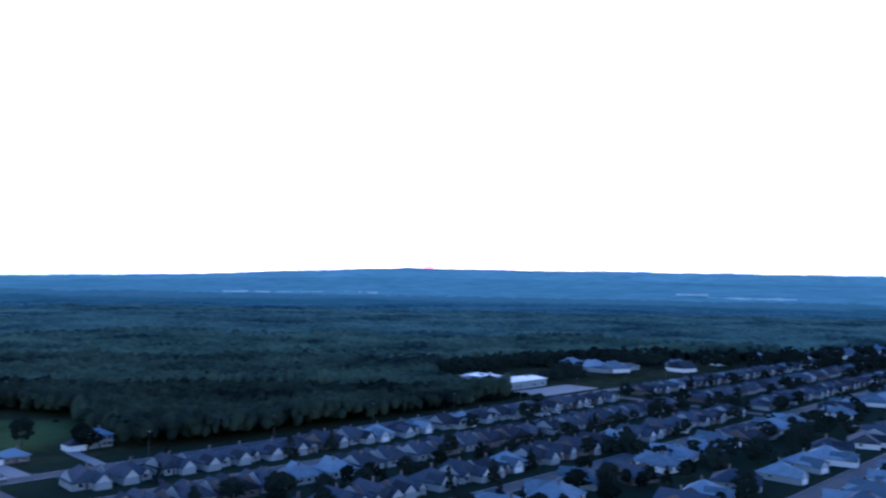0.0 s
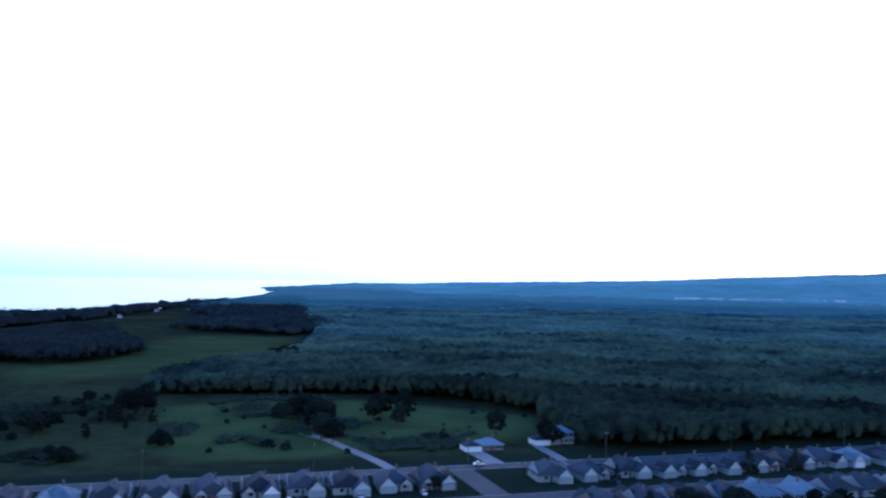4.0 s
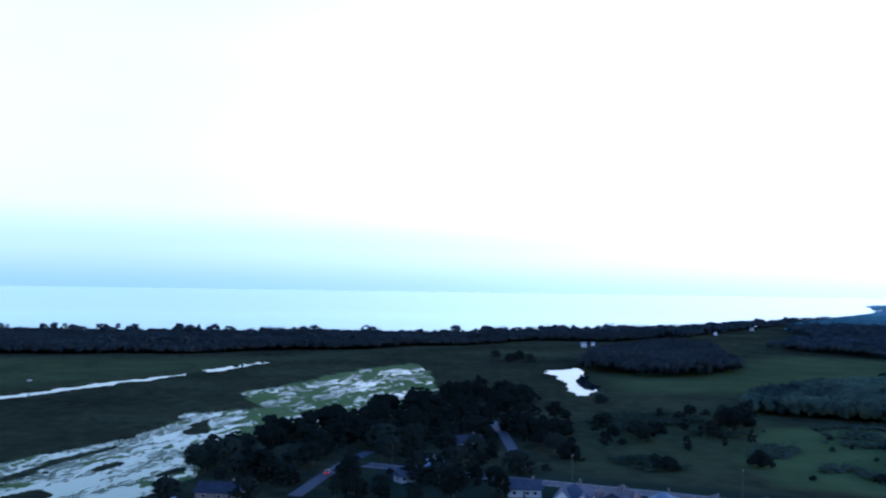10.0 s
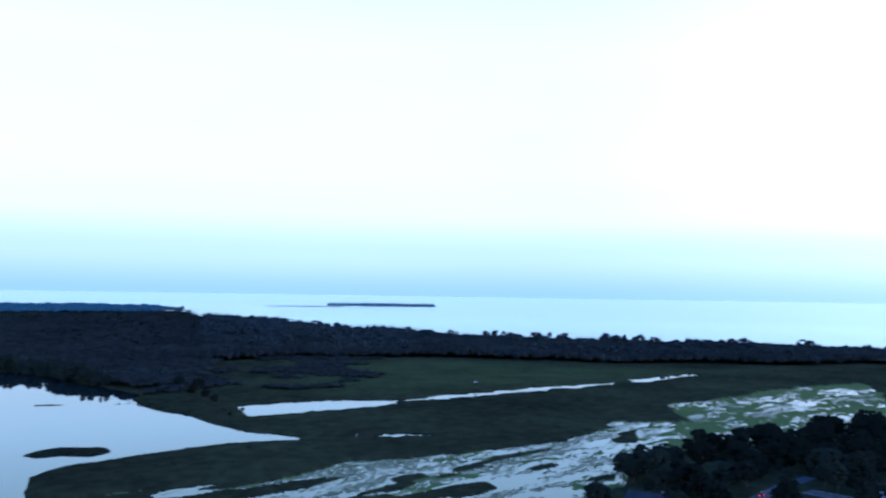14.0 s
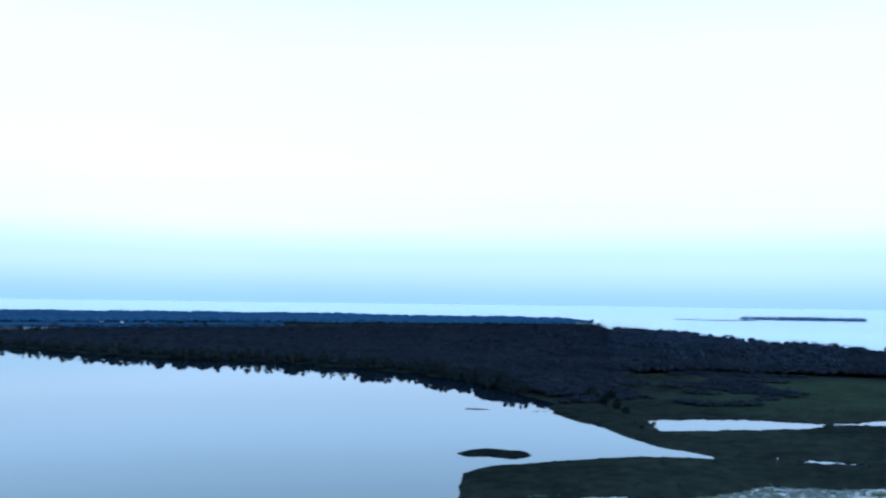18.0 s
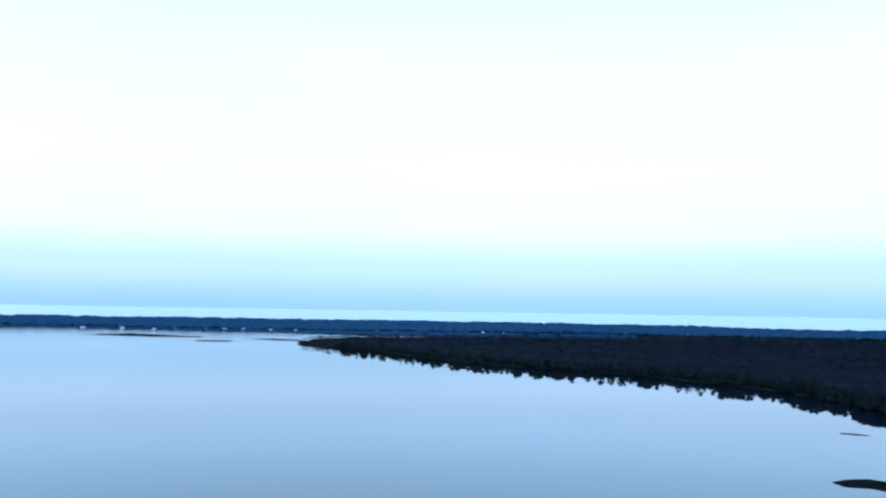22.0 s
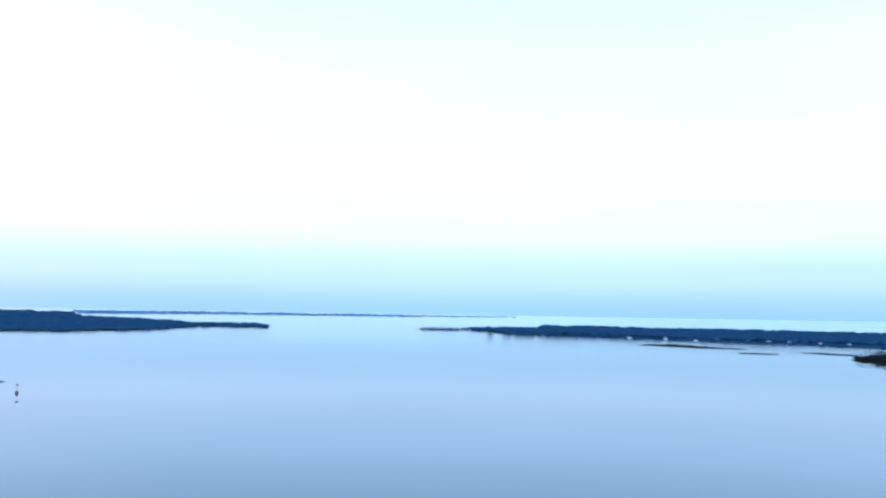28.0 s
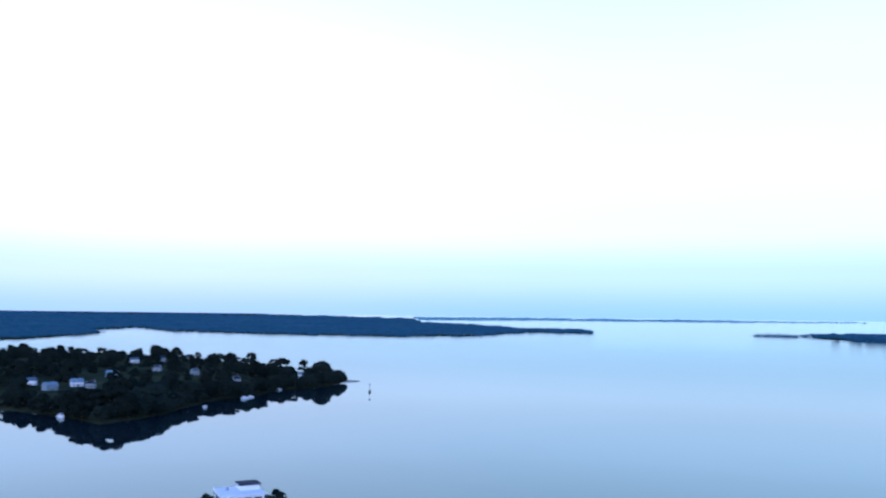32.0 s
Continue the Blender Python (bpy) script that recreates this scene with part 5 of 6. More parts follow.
def lily_pads():
    """Single pads and rafts of lilies drifting along the edges of the beds."""
    rng = np.random.RandomState(78)
    n = 150000
    az, r = rng.uniform(69, 112, n), np.sqrt(rng.uniform(285 ** 2, 815 ** 2, n))
    P = np.stack(polar(az, r), 1)
    z, dry, lily, village, land = ground_field(P)
    flow = P @ np.array([[-0.797, 0.604], [0.604, 0.797]]).T * np.array([0.22, 1.0])
    q = 0.5 * fbm(flow, 16, 81, 4) + 0.5 * fbm(flow, 5, 87, 3)
    ok = (dry < 0.0) & (signed(P, shape(STREAM)) > -5) & (q + rng.uniform(-0.07, 0.07, n) > 0.485 + 0.05 * np.clip((az - 84) / 4, 0, 1))
    P, n = P[ok], ok.sum()
    w = rng.uniform(0.25, 0.9, n)
    t = np.arange(6) * math.pi / 3
    ring = np.stack([np.cos(t) * 1.9, np.sin(t) * 0.75], 1) @ np.array([[-0.797, 0.604], [0.604, 0.797]])
    V = P[:, None, :] + ring[None] * w[:, None, None] * rng.uniform(0.7, 1.3, (n, 6, 1))
    V = np.concatenate([V, np.full((n, 6, 1), 0.0) + rng.uniform(0.05, 0.09, (n, 1, 1))], 2).reshape(-1, 3)
    return tagged(new("lily_pads", mesh_from("lily_pads", V, np.arange(6 * n).reshape(-1, 6), M["lily"])), "pale green lily pads on the stream", "lily pads", kind="stuff")


M["lily"] = mat("lily_pads", (0.075, 0.115, 0.035), 0.6, 0.4, 0.05, 0.5, 0, spec=0.3, per_island=0.5, second=(0.16, 0.21, 0.075))
lily_pads()
M["reed"] = mat("reeds", (0.040, 0.048, 0.030), 0.9, 0.4, 0.015, 0.1, 0, spec=0.0, per_island=0.2, lift=3.0)
reeds()


# ---------------------------------------------------------------- buildings beyond the road
def hall(name, az, r, w, depth, h, roof, label, door=True):
    root = tagged(new(name), label, "building")
    x, y = polar(az, r)
    root.matrix_basis = Matrix.Translation((x, y, ground_z(x, y))) @ Matrix.Rotation(TURN, 4, "Z")
    part("wall", boxes((-w / 2, w / 2, -depth / 2, depth / 2, -1, h)), M["grey"], root)
    part("roof", hip_roof(-w / 2, w / 2, -depth / 2, depth / 2, h + 0.2, 1.2, over=0.5, hip=0.1), M[roof], root)
    n = max(3, int(w / 8))
    for k in range(n):
        xk = -w / 2 + (k + 0.5) * w / n
        if k % 3 == 1:
            part("door", boxes((xk - 1.6, xk + 1.6, -depth / 2 - 0.08, -depth / 2 - 0.01, 0, 3.4)), M["grey"], root, "grey roller door")
        else:
            window(root, xk, -depth / 2 - 0.01, 1.2, 2.6, 1.6, "f")
    for k in range(2):
        part("roof_vent", boxes((-w / 4 + k * w / 2 - 1, -w / 4 + k * w / 2 + 1, -1, 1, h + 0.8, h + 1.9)), M["metal"], root, "grey metal roof unit")
    return root


hall("warehouse", -3.05, 578, 18, 20, 6.0, "membrane", "white warehouse with a bright white roof")
hall("warehouse", -5.2, 572, 38, 20, 5.0, "membrane", "long white warehouse with a bright white roof")
hall("warehouse", -1.9, 588, 9, 8, 4.5, "membrane", "small white shed beside the warehouses")
hall("school", -9.4, 738, 34, 16, 3.4, "shingle", "low pale school building with grey roof")
hall("school", -11.6, 700, 48, 18, 3.4, "shingle", "low pale school building with grey roof")
YARD = along(-7.8, 556)
strip([grid(YARD[0] + k * 10, YARD[1]) for k in range(-3, 4)], 26, None, "pavement", M["concrete"], "pale concrete parking yard", "pavement")
for a, r, w, st in ((-16.0, 715, 14, 7), (-15.7, 730, 14, 2), (-18.1, 790, 14, 7), (-24.3, 915, 20, 7), (-24.9, 930, 20, 2), (-25.7, 960, 22, 2), (-26.4, 1000, 24, 7), (-27.2, 1060, 24, 2), (-27.7, 890, 20, 7), (-28.3, 900, 20, 2), (-8.8, 715, 18, 4), (-10.3, 700, 22, 4), (-11.6, 690, 16, 2), (-20.5, 850, 14, 4), (-4.0, 790, 12, 7)):
    x, y = polar(a, r)
    put_house(st, False, Matrix.Translation((x, y, ground_z(x, y))) @ Matrix.Rotation(radians(-a + 180 + 15), 4, "Z") @ Matrix.Diagonal((w / 13, w / 13, 1.3, 1)), "pale house among trees at the village edge")


# the two houses across the road
def road_house(az, r, storeys, label):
    root = tagged(new("house"), label, "house", "houses across the road")
    x, y = polar(az, r)
    root.matrix_basis = Matrix.Translation((x, y, ground_z(x, y))) @ Matrix.Rotation(TURN, 4, "Z") @ Matrix.Diagonal((0.86, 0.86, 0.9, 1))
    h = 2.8 * storeys
    w = 13 if storeys == 2 else 11
    part("wall", boxes((-w / 2, w / 2, -5, 5, -1.4, h)), M["brick" if storeys == 1 else "tan"], root)
    part("roof", hip_roof(-w / 2, w / 2, -5, 5, h, 2.6, over=0.7), M["shingle_lt"], root, "pale grey hipped roof")
    part("garage", boxes((-w / 2 - 8, -w / 2 - 0.01, -6, 3, -1.4, 2.7)), M["white"], root, "white garage wing")
    part("garage_roof", hip_roof(-w / 2 - 8, -w / 2 - 0.3, -6, 3, 2.72, 1.9), M["shingle"], root)
    part("garage_door", boxes((-w / 2 - 7.3, -w / 2 - 4.3, -6.08, -6.01, 0, 2.2)), M["white"], root)
    part("garage_door", boxes((-w / 2 - 3.7, -w / 2 - 0.8, -6.08, -6.01, 0, 2.2)), M["white"], root)
    part("door", boxes((-0.5, 0.5, -5.08, -5.01, 0, 2.1)), M["timber"], root)
    for k in range(storeys):
        for xk in (-w / 2 + 2, 2.4, w / 2 - 1.6):
            window(root, xk, -5.01, 0.9 + 2.8 * k, 1.7, 1.3, "f")
    if storeys == 2:
        part("balcony", boxes((-w / 2 + 0.4, w / 2 - 0.4, -6.6, -5.02, 2.75, 2.95), *[(-w / 2 + 0.5 + k * 1.5, -w / 2 + 0.6 + k * 1.5, -6.55, -6.45, 2.95, 3.9) for k in range(9)],
                              (-w / 2 + 0.4, w / 2 - 0.4, -6.58, -6.44, 3.9, 4.0)), M["trim"], root, "white balcony rail")
    part("chimney", boxes((2, 2.8, 0.5, 1.3, h + 0.6, h + 3.4)), M["brick"], root)
    return root


road_house(26.7, 352, 1, "low brick house with white double garage")
road_house(22.1, 372, 2, "two-storey house with pale roof and balcony")
for az, r, w, back in ((27.7, 346, 7.0, 0.0), (23.5, 364, 4.5, 3.0)):
    p, q = along(az, r)
    strip([grid(p - back * (1 - k / 4), 301 + (q - 301) * k / 4) for k in range(5)], w, None, "driveway", M["concrete"], "pale concrete driveway", "driveway")
strip([polar(a, r) for a, r in ((33.2, 309), (34.0, 320), (34.9, 332), (36.2, 348), (37.4, 366), (39.2, 385))], 4.5, None, "driveway", M["concrete"], "narrow pale farm lane", "driveway")


# ---------------------------------------------------------------- houses among the near trees
def cottage(x, y, z, w, d, h, wall, roof, turn, label, group, storeys=1, rise_=2.6):
    root = tagged(new("house"), label, "house", group)
    root.matrix_basis = Matrix.Translation((x, y, z)) @ Matrix.Rotation(radians(turn), 4, "Z")
    part("wall", boxes((-w / 2, w / 2, -d / 2, d / 2, -1, h)), M[wall], root)
    part("roof", hip_roof(-w / 2, w / 2, -d / 2, d / 2, h, rise_, hip=0.0), M[roof], root)
    for s in (-1, 1):
        xs = s * w / 2
        part("gable", poly_mesh([(xs, -d / 2, h), (xs, d / 2, h), (xs, 0, h + rise_ - 0.3), (xs - s * 0.2, -d / 2, h), (xs - s * 0.2, d / 2, h), (xs - s * 0.2, 0, h + rise_ - 0.3)],
                                [(0, 1, 2), (3, 5, 4), (0, 3, 4, 1), (1, 4, 5, 2), (2, 5, 3, 0)]), M[wall], root)
    for k in range(storeys):
        for xk in (-w / 3.2, 0.8, w / 3.2):
            window(root, xk, -d / 2 - 0.01, 0.9 + 2.7 * k, 1.5, 1.2, "f")
        window(root, -w / 2 - 0.01, 0, 0.9 + 2.7 * k, 1.4, 1.2, "l")
        window(root, w / 2 + 0.01, 0, 0.9 + 2.7 * k, 1.4, 1.2, "r")
    part("door", boxes((-0.6, 0.3, -d / 2 - 0.07, -d / 2 - 0.01, 0, 2.1)), M["timber"], root)
    part("chimney", boxes((w / 4, w / 4 + 0.7, 0.3, 1.0, h + rise_ * 0.4, h + rise_ + 0.9)), M["brick"], root)
    return root


def near_cottage(a, r, w, d, h, wall, roof, turn, label, storeys=1):
    x, y = polar(a, r)
    return cottage(x, y, ground_z(x, y), w, d, h, wall, roof, a + turn, label, "houses among the trees", storeys)


near_cottage(69.6, 318, 11, 7.5, 2.9, "grey", "shingle_lt", 35, "white house with pale blue roof among trees")
near_cottage(71.2, 304, 6, 5, 2.4, "tan", "shingle", 35, "dark garage beside the blue-roofed house")
near_cottage(63.2, 288, 11, 8, 2.7, "tan", "shingle", 5, "white house at the road's end")
M["lit"] = mat("lit_lamp", (0.8, 0.8, 0.8), 0.4, 0.05, 1, 5, 0, glow=(5.0, 4.6, 6.0))
part("porch_lamp", boxes((-1.35, -0.95, -4.75, -4.52, 2.0, 2.4), bevel=0.05), M["lit"],
     near_cottage(67.1, 372, 13, 9, 3.0, "grey", "shingle", 20, "grey house with a lit porch lamp under trees"), "lit white porch lamp")
near_cottage(83.2, 288, 14, 9, 2.6, "brick", "shingle", -20, "house with purple-grey roof by the stream")
strip(LANE_A, 5.0, None, "road", M["asphalt"], "narrow lane under the trees")
strip(LANE_B, 5.0, None, "road", M["asphalt"], "narrow lane under the trees")
for a, r, w in ((59.3, 1085, 7), (58.7, 1100, 5), (50.9, 1500, 6), (48.7, 1760, 7)):
    x, y = polar(a, r)
    cottage(x, y, ground_z(x, y), w, 8, 4.0, "white", "shingle_lt", a, "white house by the lake trees", "houses by the lake")
for k, (a, r, w) in enumerate(PEN_HOUSES):
    roof, turn, w = ("shingle_lt", "shingle")[k % 3 == 2], (k * 37) % 60 - 25, w * 0.72
    x, y = polar(a, r)
    cottage(x, y, ground_z(x, y), w, 8, 4.4, ("grey", "white", "tan")[k % 3], roof, a + turn, "pale house among the trees of the point", "houses on the point", 2 if k % 2 else 1)
for a, r, w in ((143.5, 2660, 20), (145.0, 2650, 24), (146.2, 2670, 18), (149.4, 2690, 16), (151.0, 2660, 26), (152.2, 2660, 18), (157.6, 2600, 20), (159.2, 2590, 18), (161.0, 2580, 16), (162.2, 2570, 22), (163.4, 2565, 18), (165.3, 2555, 22), (166.6, 2545, 18), (168.5, 2530, 16), (170.8, 2520, 20)):
    x, y = polar(a, r - 60 + 30 * math.sin(a * 11) + float(np.interp(a, (157, 166, 171), (0, 175, 270))))
    w *= 0.36 + 0.3 * math.sin(a * 7) ** 2
    cottage(x, y, ground_z(x, y), w, 8, 4.2, "white", "shingle_lt", a, "white waterside house on the far spit", "houses on the far spit", 2, 3.0)


# ---------------------------------------------------------------- boats moored along the point
def boat(a, r, turn, long_):
    root = tagged(new("boat"), "white motor boat moored by the wooded point", "boat", "boats by the point")
    x, y = polar(a, r)
    root.matrix_basis = Matrix.Translation((x, y, 0.1)) @ Matrix.Rotation(radians(turn), 4, "Z") @ Matrix.Diagonal((long_ / 6, long_ / 6, long_ / 6, 1))
    V = [(-3, -1.1, 1.0), (1.2, -1.15, 1.1), (3.2, 0, 1.35), (1.2, 1.15, 1.1), (-3, 1.1, 1.0), (-2.9, -0.8, -0.3), (1.0, -0.8, -0.3), (2.5, 0, -0.2), (1.0, 0.8, -0.3), (-2.9, 0.8, -0.3)]
    part("hull", poly_mesh(V, [(0, 5, 6, 1), (1, 6, 7, 2), (2, 7, 8, 3), (3, 8, 9, 4), (4, 9, 5, 0), (5, 9, 8, 7, 6), (0, 1, 2, 3, 4)]), M["white"], root)
    part("cabin", boxes((-0.6, 1.2, -0.75, 0.75, 1.1, 2.0), bevel=0.12), M["white"], root)
    part("windscreen", boxes((1.21, 1.26, -0.6, 0.6, 1.45, 1.9)), M["glass"], root)
    part("outboard", boxes((-3.4, -3.05, -0.25, 0.25, 0.1, 1.5), bevel=0.06), M["black"], root)


for a, r, turn, long_ in ((216.7, 800, 20, 5.5), (218.0, 711, 70, 6.5), (215.8, 788, 40, 5), (220.5, 650, 110, 5), (229.0, 610, 160, 8), (217.6, 722, 30, 5)):
    boat(a, r, turn, long_)


def sand_tip():
    """Pale spit of sand at the end of the point, low over the water."""
    bm = bmesh.new()
    bmesh.ops.create_uvsphere(bm, u_segments=28, v_segments=10, radius=1.0)
    rng = random.Random(6)
    for v in bm.verts:
        f = 1 + rng.uniform(-0.1, 0.1)
        v.co = Vector((v.co.x * 17 * f, v.co.y * 5 * f, v.co.z * 1.1))
    ob = part("sand_spit", bm, M["sand"], None)
    x, y = polar(211.5, 888)
    ob.matrix_basis = Matrix.Translation((x, y, 0.1)) @ Matrix.Rotation(radians(211.5 + 12), 4, "Z")
    tagged(ob, "pale sand spit at the end of the point", "sand", kind="structure")


sand_tip()


# ---------------------------------------------------------------- modern house on the near shore
def shore_house():
    root = tagged(new("waterside_house"), "modern white waterside house with flat roofs", "house")
    x, y = polar(218.2, 322)
    root.matrix_basis = Matrix.Translation((x, y, ground_z(x, y))) @ Matrix.Rotation(radians(218 + 12), 4, "Z") @ Matrix.Diagonal((0.85, 0.85, 0.8, 1))
    part("wall", boxes((-9, 9, -10, 8, -1.5, 4.4)), M["white"], root)
    part("roof", boxes((-9.6, 9.6, -10.6, 8.6, 4.4, 4.9), bevel=0.08), M["membrane"], root, "flat white roof slab")
    part("upper_storey", boxes((0.2, 8.6, -2, 6.5, 4.9, 7.2)), M["white"], root)
    part("upper_roof", boxes((-0.4, 9.2, -2.6, 7.1, 7.2, 7.6), bevel=0.06), M["shingle"], root, "dark flat upper roof")
    for k in range(4):
        window(root, -9.01, -7 + 4.2 * k, 1.0, 3.2, 2.6, "l")
        window(root, 9.01, -7 + 4.2 * k, 1.0, 3.2, 2.6, "r")
        window(root, -6.4 + 4.2 * k, -10.01, 1.0, 3.2, 2.6, "f")
        window(root, -6.4 + 4.2 * k, 8.01, 1.0, 3.2, 2.6, "b")
    for k in range(2):
        window(root, 8.61, 0.2 + 3.6 * k, 5.4, 2.8, 1.5, "r")
        window(root, 2.4 + 3.8 * k, 6.51, 5.4, 2.8, 1.5, "b")
    part("chimney", boxes((-5, -4, 1, 2, 4.9, 6.2)), M["metal"], root)
    return root


shore_house()
for a, r, h, k in ((215.8, 334, 5, "bush"), (215.5, 328, 5, "bush"), (220.2, 327, 5, "bush"), (220.7, 322, 5, "bush"), (221.2, 318, 5, "bush")):
    plant([polar(a, r)], (k,), (h * 1.6, h * 1.6), "dark garden shrub by the waterside house", "shrubs by the waterside house", 41)


# ---------------------------------------------------------------- marks and posts in the water and marsh
def pole_part(name, r, z0, z1, material, parent, x=0.0, y=0.0, seg=10, top=None, label=""):
    bm = bmesh.new()
    bmesh.ops.create_cone(bm, cap_ends=True, segments=seg, radius1=r, radius2=r if top is None else top, depth=z1 - z0, matrix=Matrix.Translation((x, y, (z0 + z1) / 2)))
    return part(name, bm, material, parent, label)


def nest_platform():
    root = tagged(new("nest_platform"), "pale nesting platform on a post in the marsh", "platform")
    x, y = polar(94.75, 640)
    root.matrix_basis = Matrix.Translation((x, y, min(ground_z(x, y), 0.5)))
    pole_part("post", 0.16, -1.5, 4.6, M["timber"], root)
    part("platform", boxes((-1.5, 1.5, -1.5, 1.5, 4.6, 4.85), bevel=0.04), M["white"], root, "pale board platform")
    for k in range(4):
        a = k * math.pi / 2 + 0.4
        part("brace", boxes((math.cos(a) * 0.6 - 0.06, math.cos(a) * 0.6 + 0.06, math.sin(a) * 0.6 - 0.06, math.sin(a) * 0.6 + 0.06, 3.4, 4.6)), M["timber"], root)
    rng = np.random.RandomState(4)
    V, F = clumps(rng.uniform((-0.9, -0.9, 4.9), (0.9, 0.9, 5.3), (26, 3)), rng.uniform(0.25, 0.5, 26), rng, 0.5)
    n = new("nest", mesh_from("nest", V, F, M["sand"]))
    n.parent = root
    n["label"] = "pile of pale sticks"
    part("base", boxes((-1.2, 1.2, -1.2, 1.2, -0.6, 0.5), bevel=0.1), M["white"], root)


def channel_marker():
    root = tagged(new("channel_marker"), "dark channel marker on a pile in the bay", "marker")
    x, y = polar(209.8, 768)
    root.matrix_basis = Matrix.Translation((x, y, 0))
    pole_part("pile", 1.3, -2, 1.8, M["timber"], root, top=1.1)
    pole_part("pole", 0.12, 1.8, 6.6, M["metal"], root)
    part("board", boxes((-1.3, 1.3, -0.06, 0.06, 6.2, 7.5), bevel=0.02), M["grey"], root, "pale grey day board")
    part("ladder", boxes((-0.3, -0.24, -1.36, -1.3, -0.5, 2.2), (0.24, 0.3, -1.36, -1.3, -0.5, 2.2), *[(-0.24, 0.24, -1.36, -1.3, 0.1 + 0.4 * k, 0.16 + 0.4 * k) for k in range(5)]), M["metal"], root)


def marsh_post(a, r, h, label):
    root = tagged(new("marsh_post"), label, "post", "posts in the marsh")
    x, y = polar(a, r)
    root.matrix_basis = Matrix.Translation((x, y, ground_z(x, y)))
    pole_part("post", 0.14, -0.6, h, M["timber"], root)
    part("sign", boxes((-0.7, 0.7, -0.05, 0.05, h - 1.0, h), bevel=0.02), M["white"], root, "blank white board")


nest_platform()
channel_marker()
marsh_post(102.7, 403, 2.6, "white board on a post in the marsh")
marsh_post(86.2, 900, 9.0, "tall pale post before the tree belt")
marsh_post(116.4, 600, 2.4, "white board on a post by the bay")


# ---------------------------------------------------------------- poles, cars
def utility_pole(s, d, h):
    root = tagged(new("utility_pole"), "weathered timber utility pole by the road", "pole", "poles along the road")
    x, y = grid(s, d)
    root.matrix_basis = Matrix.Translation((x, y, VZ)) @ Matrix.Rotation(TURN, 4, "Z")
    pole_part("shaft", 0.14, -0.5, h, M["timber"], root, top=0.09)
    part("crossarm", boxes((-0.07, 0.07, -1.2, 1.2, h - 0.9, h - 0.75)), M["timber"], root)
    for k in (-1.1, -0.4, 0.4, 1.1):
        pole_part("insulator", 0.06, h - 0.75, h - 0.5, M["trim"], root, 0, k, 6)


for s in range(-70, 620, 58):
    utility_pole(s, 303.5, 10.0)


def make_car(body, label, lamp_red="red"):
    root = tagged(new("car"), label, "car", "parked cars")
    sec = [(-2.2, 0.35, 0.62), (-2.25, 0.75, 0.86), (-1.9, 1.0, 0.88), (-1.3, 1.02, 0.88), (1.0, 0.98, 0.88), (2.05, 0.82, 0.86), (2.25, 0.6, 0.8), (2.2, 0.32, 0.6)]
    V = [(x, s * w, z) for s in (-1, 1) for x, z, w in sec]
    n = len(sec)
    F = [tuple(range(n)), tuple(reversed(range(n, 2 * n)))] + [(k, (k + 1) % n, n + (k + 1) % n, n + k) for k in range(n)]
    part("body", poly_mesh(V, F), body, root)
    part("cabin", poly_mesh([(-1.6, -0.8, 1.0), (1.0, -0.8, 0.98), (0.3, -0.62, 1.48), (-1.1, -0.62, 1.48), (-1.6, 0.8, 1.0), (1.0, 0.8, 0.98), (0.3, 0.62, 1.48), (-1.1, 0.62, 1.48)],
                            [(0, 1, 2, 3), (4, 7, 6, 5), (1, 5, 6, 2), (0, 3, 7, 4), (0, 4, 5, 1)]), M["glass"], root, "dark glass cabin")
    part("roof", boxes((-1.12, 0.32, -0.62, 0.62, 1.48, 1.54), bevel=0.03), body, root)
    for x in (-1.35, 1.4):
        for y in (-0.82, 0.82):
            bm = bmesh.new()
            bmesh.ops.create_cone(bm, cap_ends=True, segments=14, radius1=0.33, radius2=0.33, depth=0.22, matrix=Matrix.Translation((x, y, 0.33)) @ Matrix.Rotation(math.pi / 2, 4, "X"))
            wh = part("wheel", bm, M["black"], root)
            bm = bmesh.new()
            bmesh.ops.create_cone(bm, cap_ends=True, segments=10, radius1=0.19, radius2=0.17, depth=0.24, matrix=Matrix.Translation((x, y, 0.33)) @ Matrix.Rotation(math.pi / 2, 4, "X"))
            part("rim", bm, M["metal"], wh)
    for y in (-0.6, 0.6):
        part("headlight", boxes((2.2, 2.28, y - 0.18, y + 0.18, 0.6, 0.74)), M["trim"], root)
        part("tail_light", boxes((-2.28, -2.2, y - 0.15, y + 0.15, 0.7, 0.84)), M[lamp_red], root, "red tail light")
    return root


M["red"] = mat("red_lamp", (0.5, 0.03, 0.02), 0.3, 0.1, 2, 9, 0)
M["red_lit"] = mat("lit_red_lamp", (0.5, 0.03, 0.02), 0.3, 0.1, 2, 9, 0, glow=(6.0, 0.15, 0.2))
M["car_white"] = mat("white_car_paint", (0.75, 0.76, 0.78), 0.25, 0.04, 1, 7, 0, spec=0.5)
M["car_silver"] = mat("silver_car_paint", (0.5, 0.52, 0.55), 0.3, 0.05, 1, 7, 0, metal=0.5, spec=0.5)
M["car_dark"] = mat("dark_car_paint", (0.03, 0.035, 0.05), 0.25, 0.1, 1, 7, 0, spec=0.5)


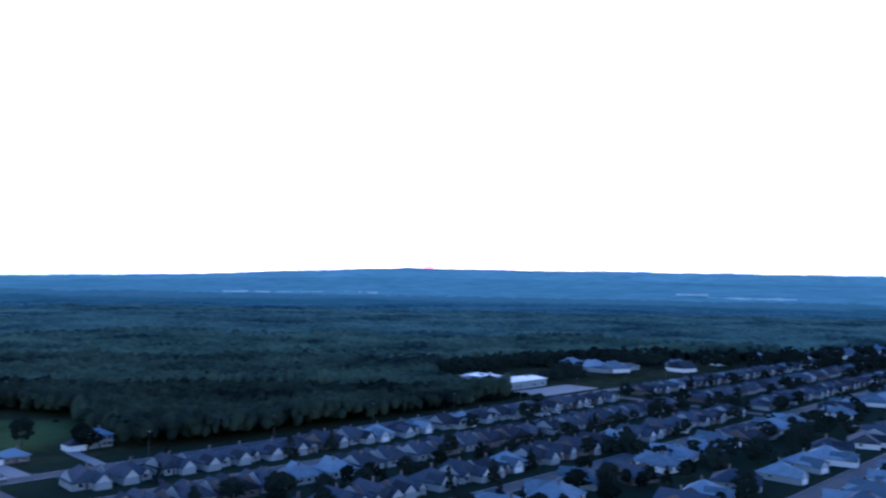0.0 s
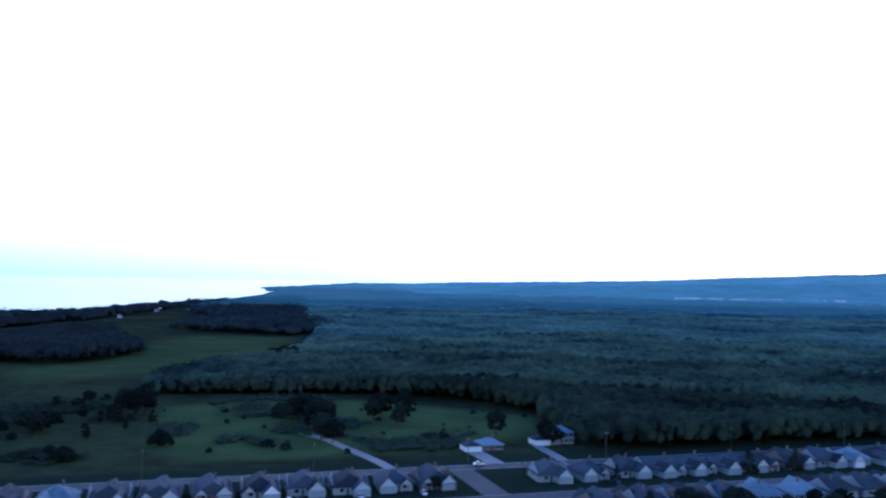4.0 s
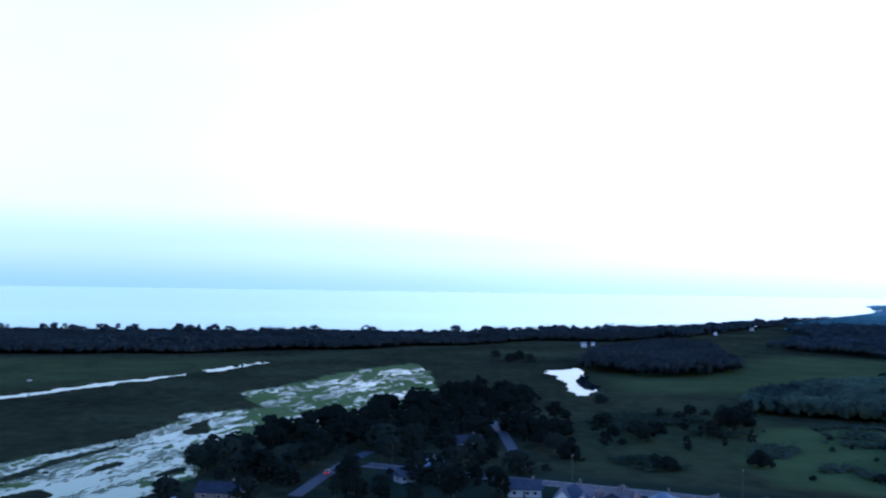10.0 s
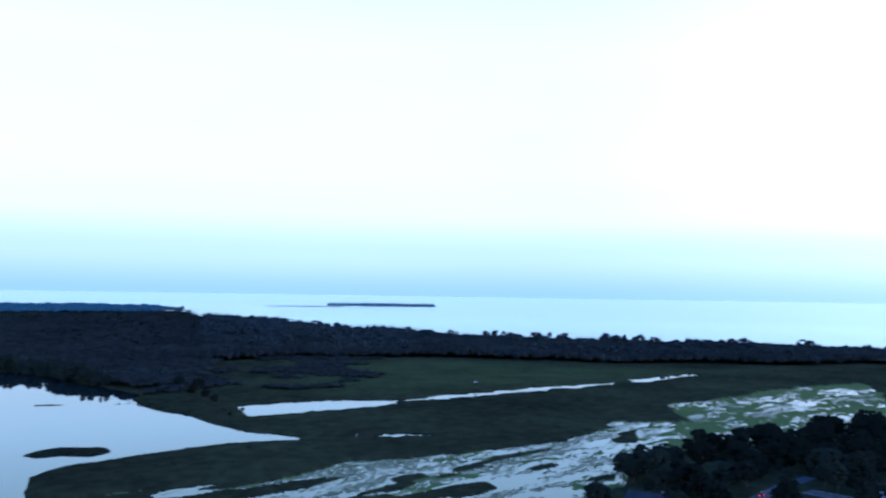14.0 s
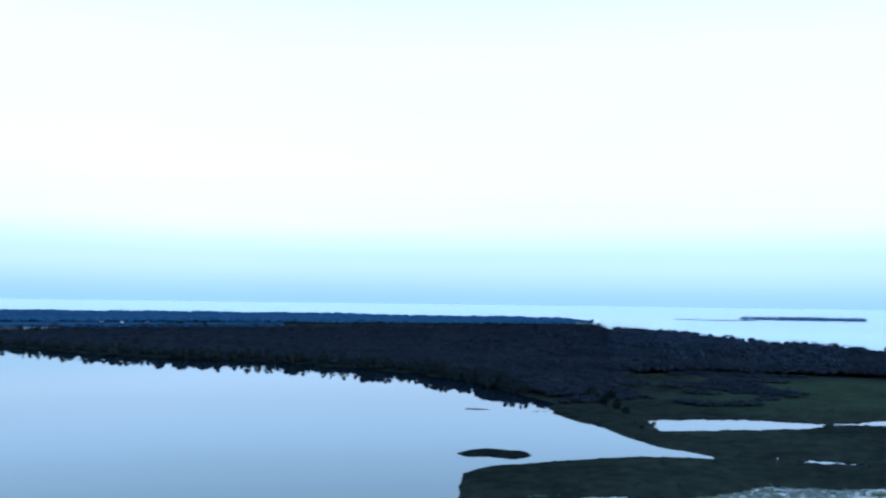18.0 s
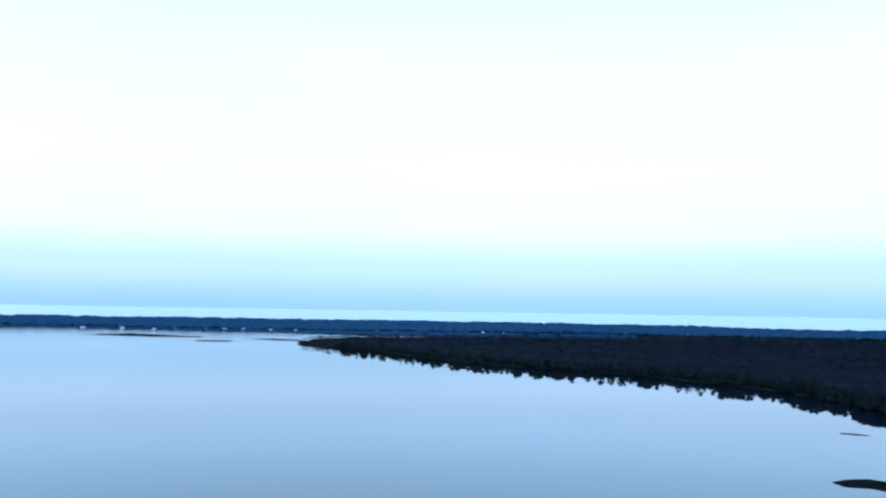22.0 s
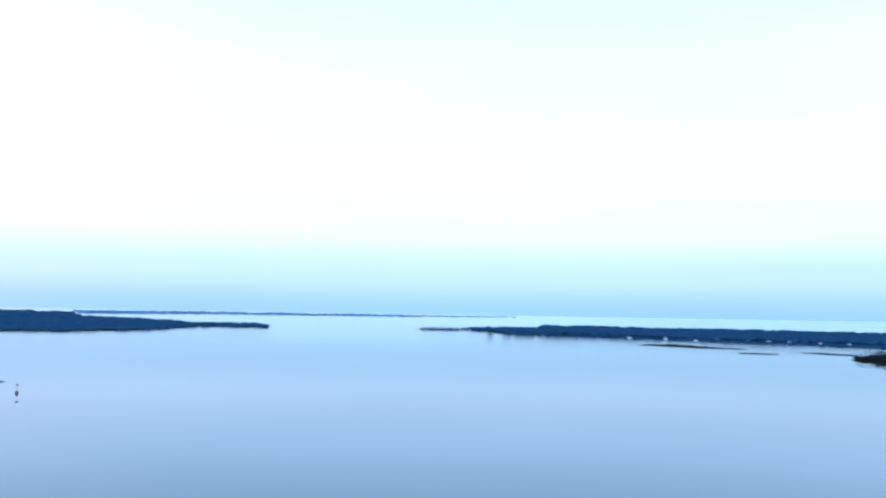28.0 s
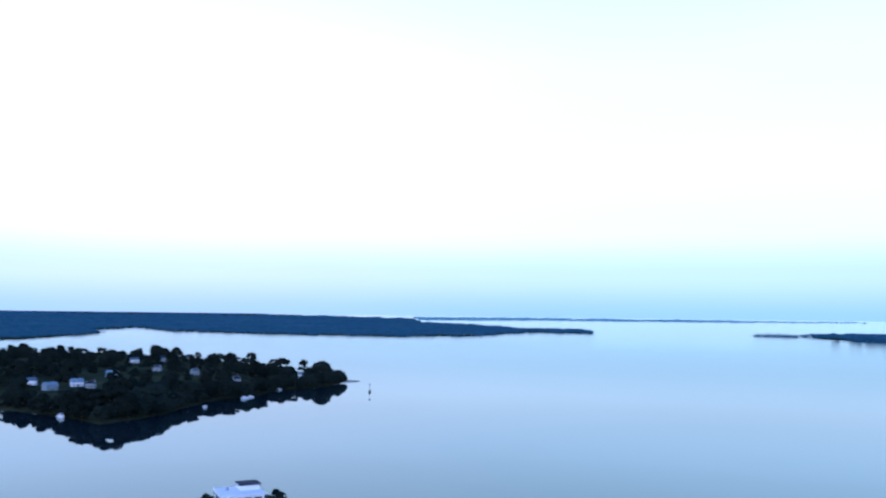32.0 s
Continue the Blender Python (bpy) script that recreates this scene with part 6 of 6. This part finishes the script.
def put_cars():
    rng = random.Random(9)
    base = {k: make_car(M["car_" + k], f"{k} parked car beside a house") for k in ("white", "silver", "dark")}
    ang = math.degrees(TURN)
    first = {k: True for k in base}

    def place(k, x, y, z, turn, label=None):
        m = Matrix.Translation((x, y, z)) @ Matrix.Rotation(radians(turn), 4, "Z")
        if first[k]:
            first[k] = False
            base[k].matrix_basis = m
            ob = base[k]
        else:
            keep = base[k].matrix_basis.copy()
            base[k].matrix_basis = Matrix()
            ob = copy_thing(base[k], m)
            base[k].matrix_basis = keep
        if label:
            tagged(ob, label)

    x, y = grid(107, 299)
    place("white", x, y, VZ + 0.07, ang, "white car on the main road")
    x, y = polar(86.27, 294)
    place("silver", x, y, ground_z(x, y), 200, "silver car by the stream bank")
    x, y = polar(76.4, 318)
    brake = make_car(M["car_dark"], "dark car with lit red tail lights on the lane", "red_lit")
    brake.matrix_basis = Matrix.Translation((x, y, ground_z(x, y) + 0.12)) @ Matrix.Rotation(radians(math.degrees(math.atan2(y, x))), 4, "Z")
    for s, d in [(rng.uniform(-60, 420), rng.choice((262, 242, 187, 167, 112, 92))) for _ in range(34)]:
        if abs(s - SIDE_S) < 8:
            continue
        x, y = grid(s, d)
        if math.hypot(x, y) > 225:
            place(rng.choice(("white", "white", "silver", "dark")), x, y, VZ + 0.12, ang + 90 + rng.uniform(-6, 6))


put_cars()


# ---------------------------------------------------------------- pale field slabs before the hills, raised and tilted to fit the camera's view
def field(a0, a1, r, el, deep, label):
    az = np.linspace(a0, a1, 24)
    edge = 1 + (fbm(np.stack([az * 40, az * 0], 1), 30, 3) - 0.5) * 0.8
    z0 = EYE + r * math.tan(radians(el))
    x, y = polar(az, r)
    x2, y2 = polar(az, r + 90)
    top = z0 + 1.5 + deep * edge
    V = np.concatenate([np.stack([x, y, np.full(24, z0)], 1), np.stack([x2, y2, top], 1), np.stack([x2, y2, top - 30], 1)])
    i = np.arange(23)
    F = np.concatenate([np.stack([i, i + 1, i + 25, i + 24], 1), np.stack([i + 24, i + 25, i + 49, i + 48], 1)])
    tagged(new("field", mesh_from("field", V, F, M["field"], True)), label, "field", kind="structure")


field(8.0, 14.6, 3300, -0.86, 7, "pale haze-tinted field before the hills")
field(4.4, 6.6, 3320, -0.80, 7, "pale haze-tinted field before the hills")
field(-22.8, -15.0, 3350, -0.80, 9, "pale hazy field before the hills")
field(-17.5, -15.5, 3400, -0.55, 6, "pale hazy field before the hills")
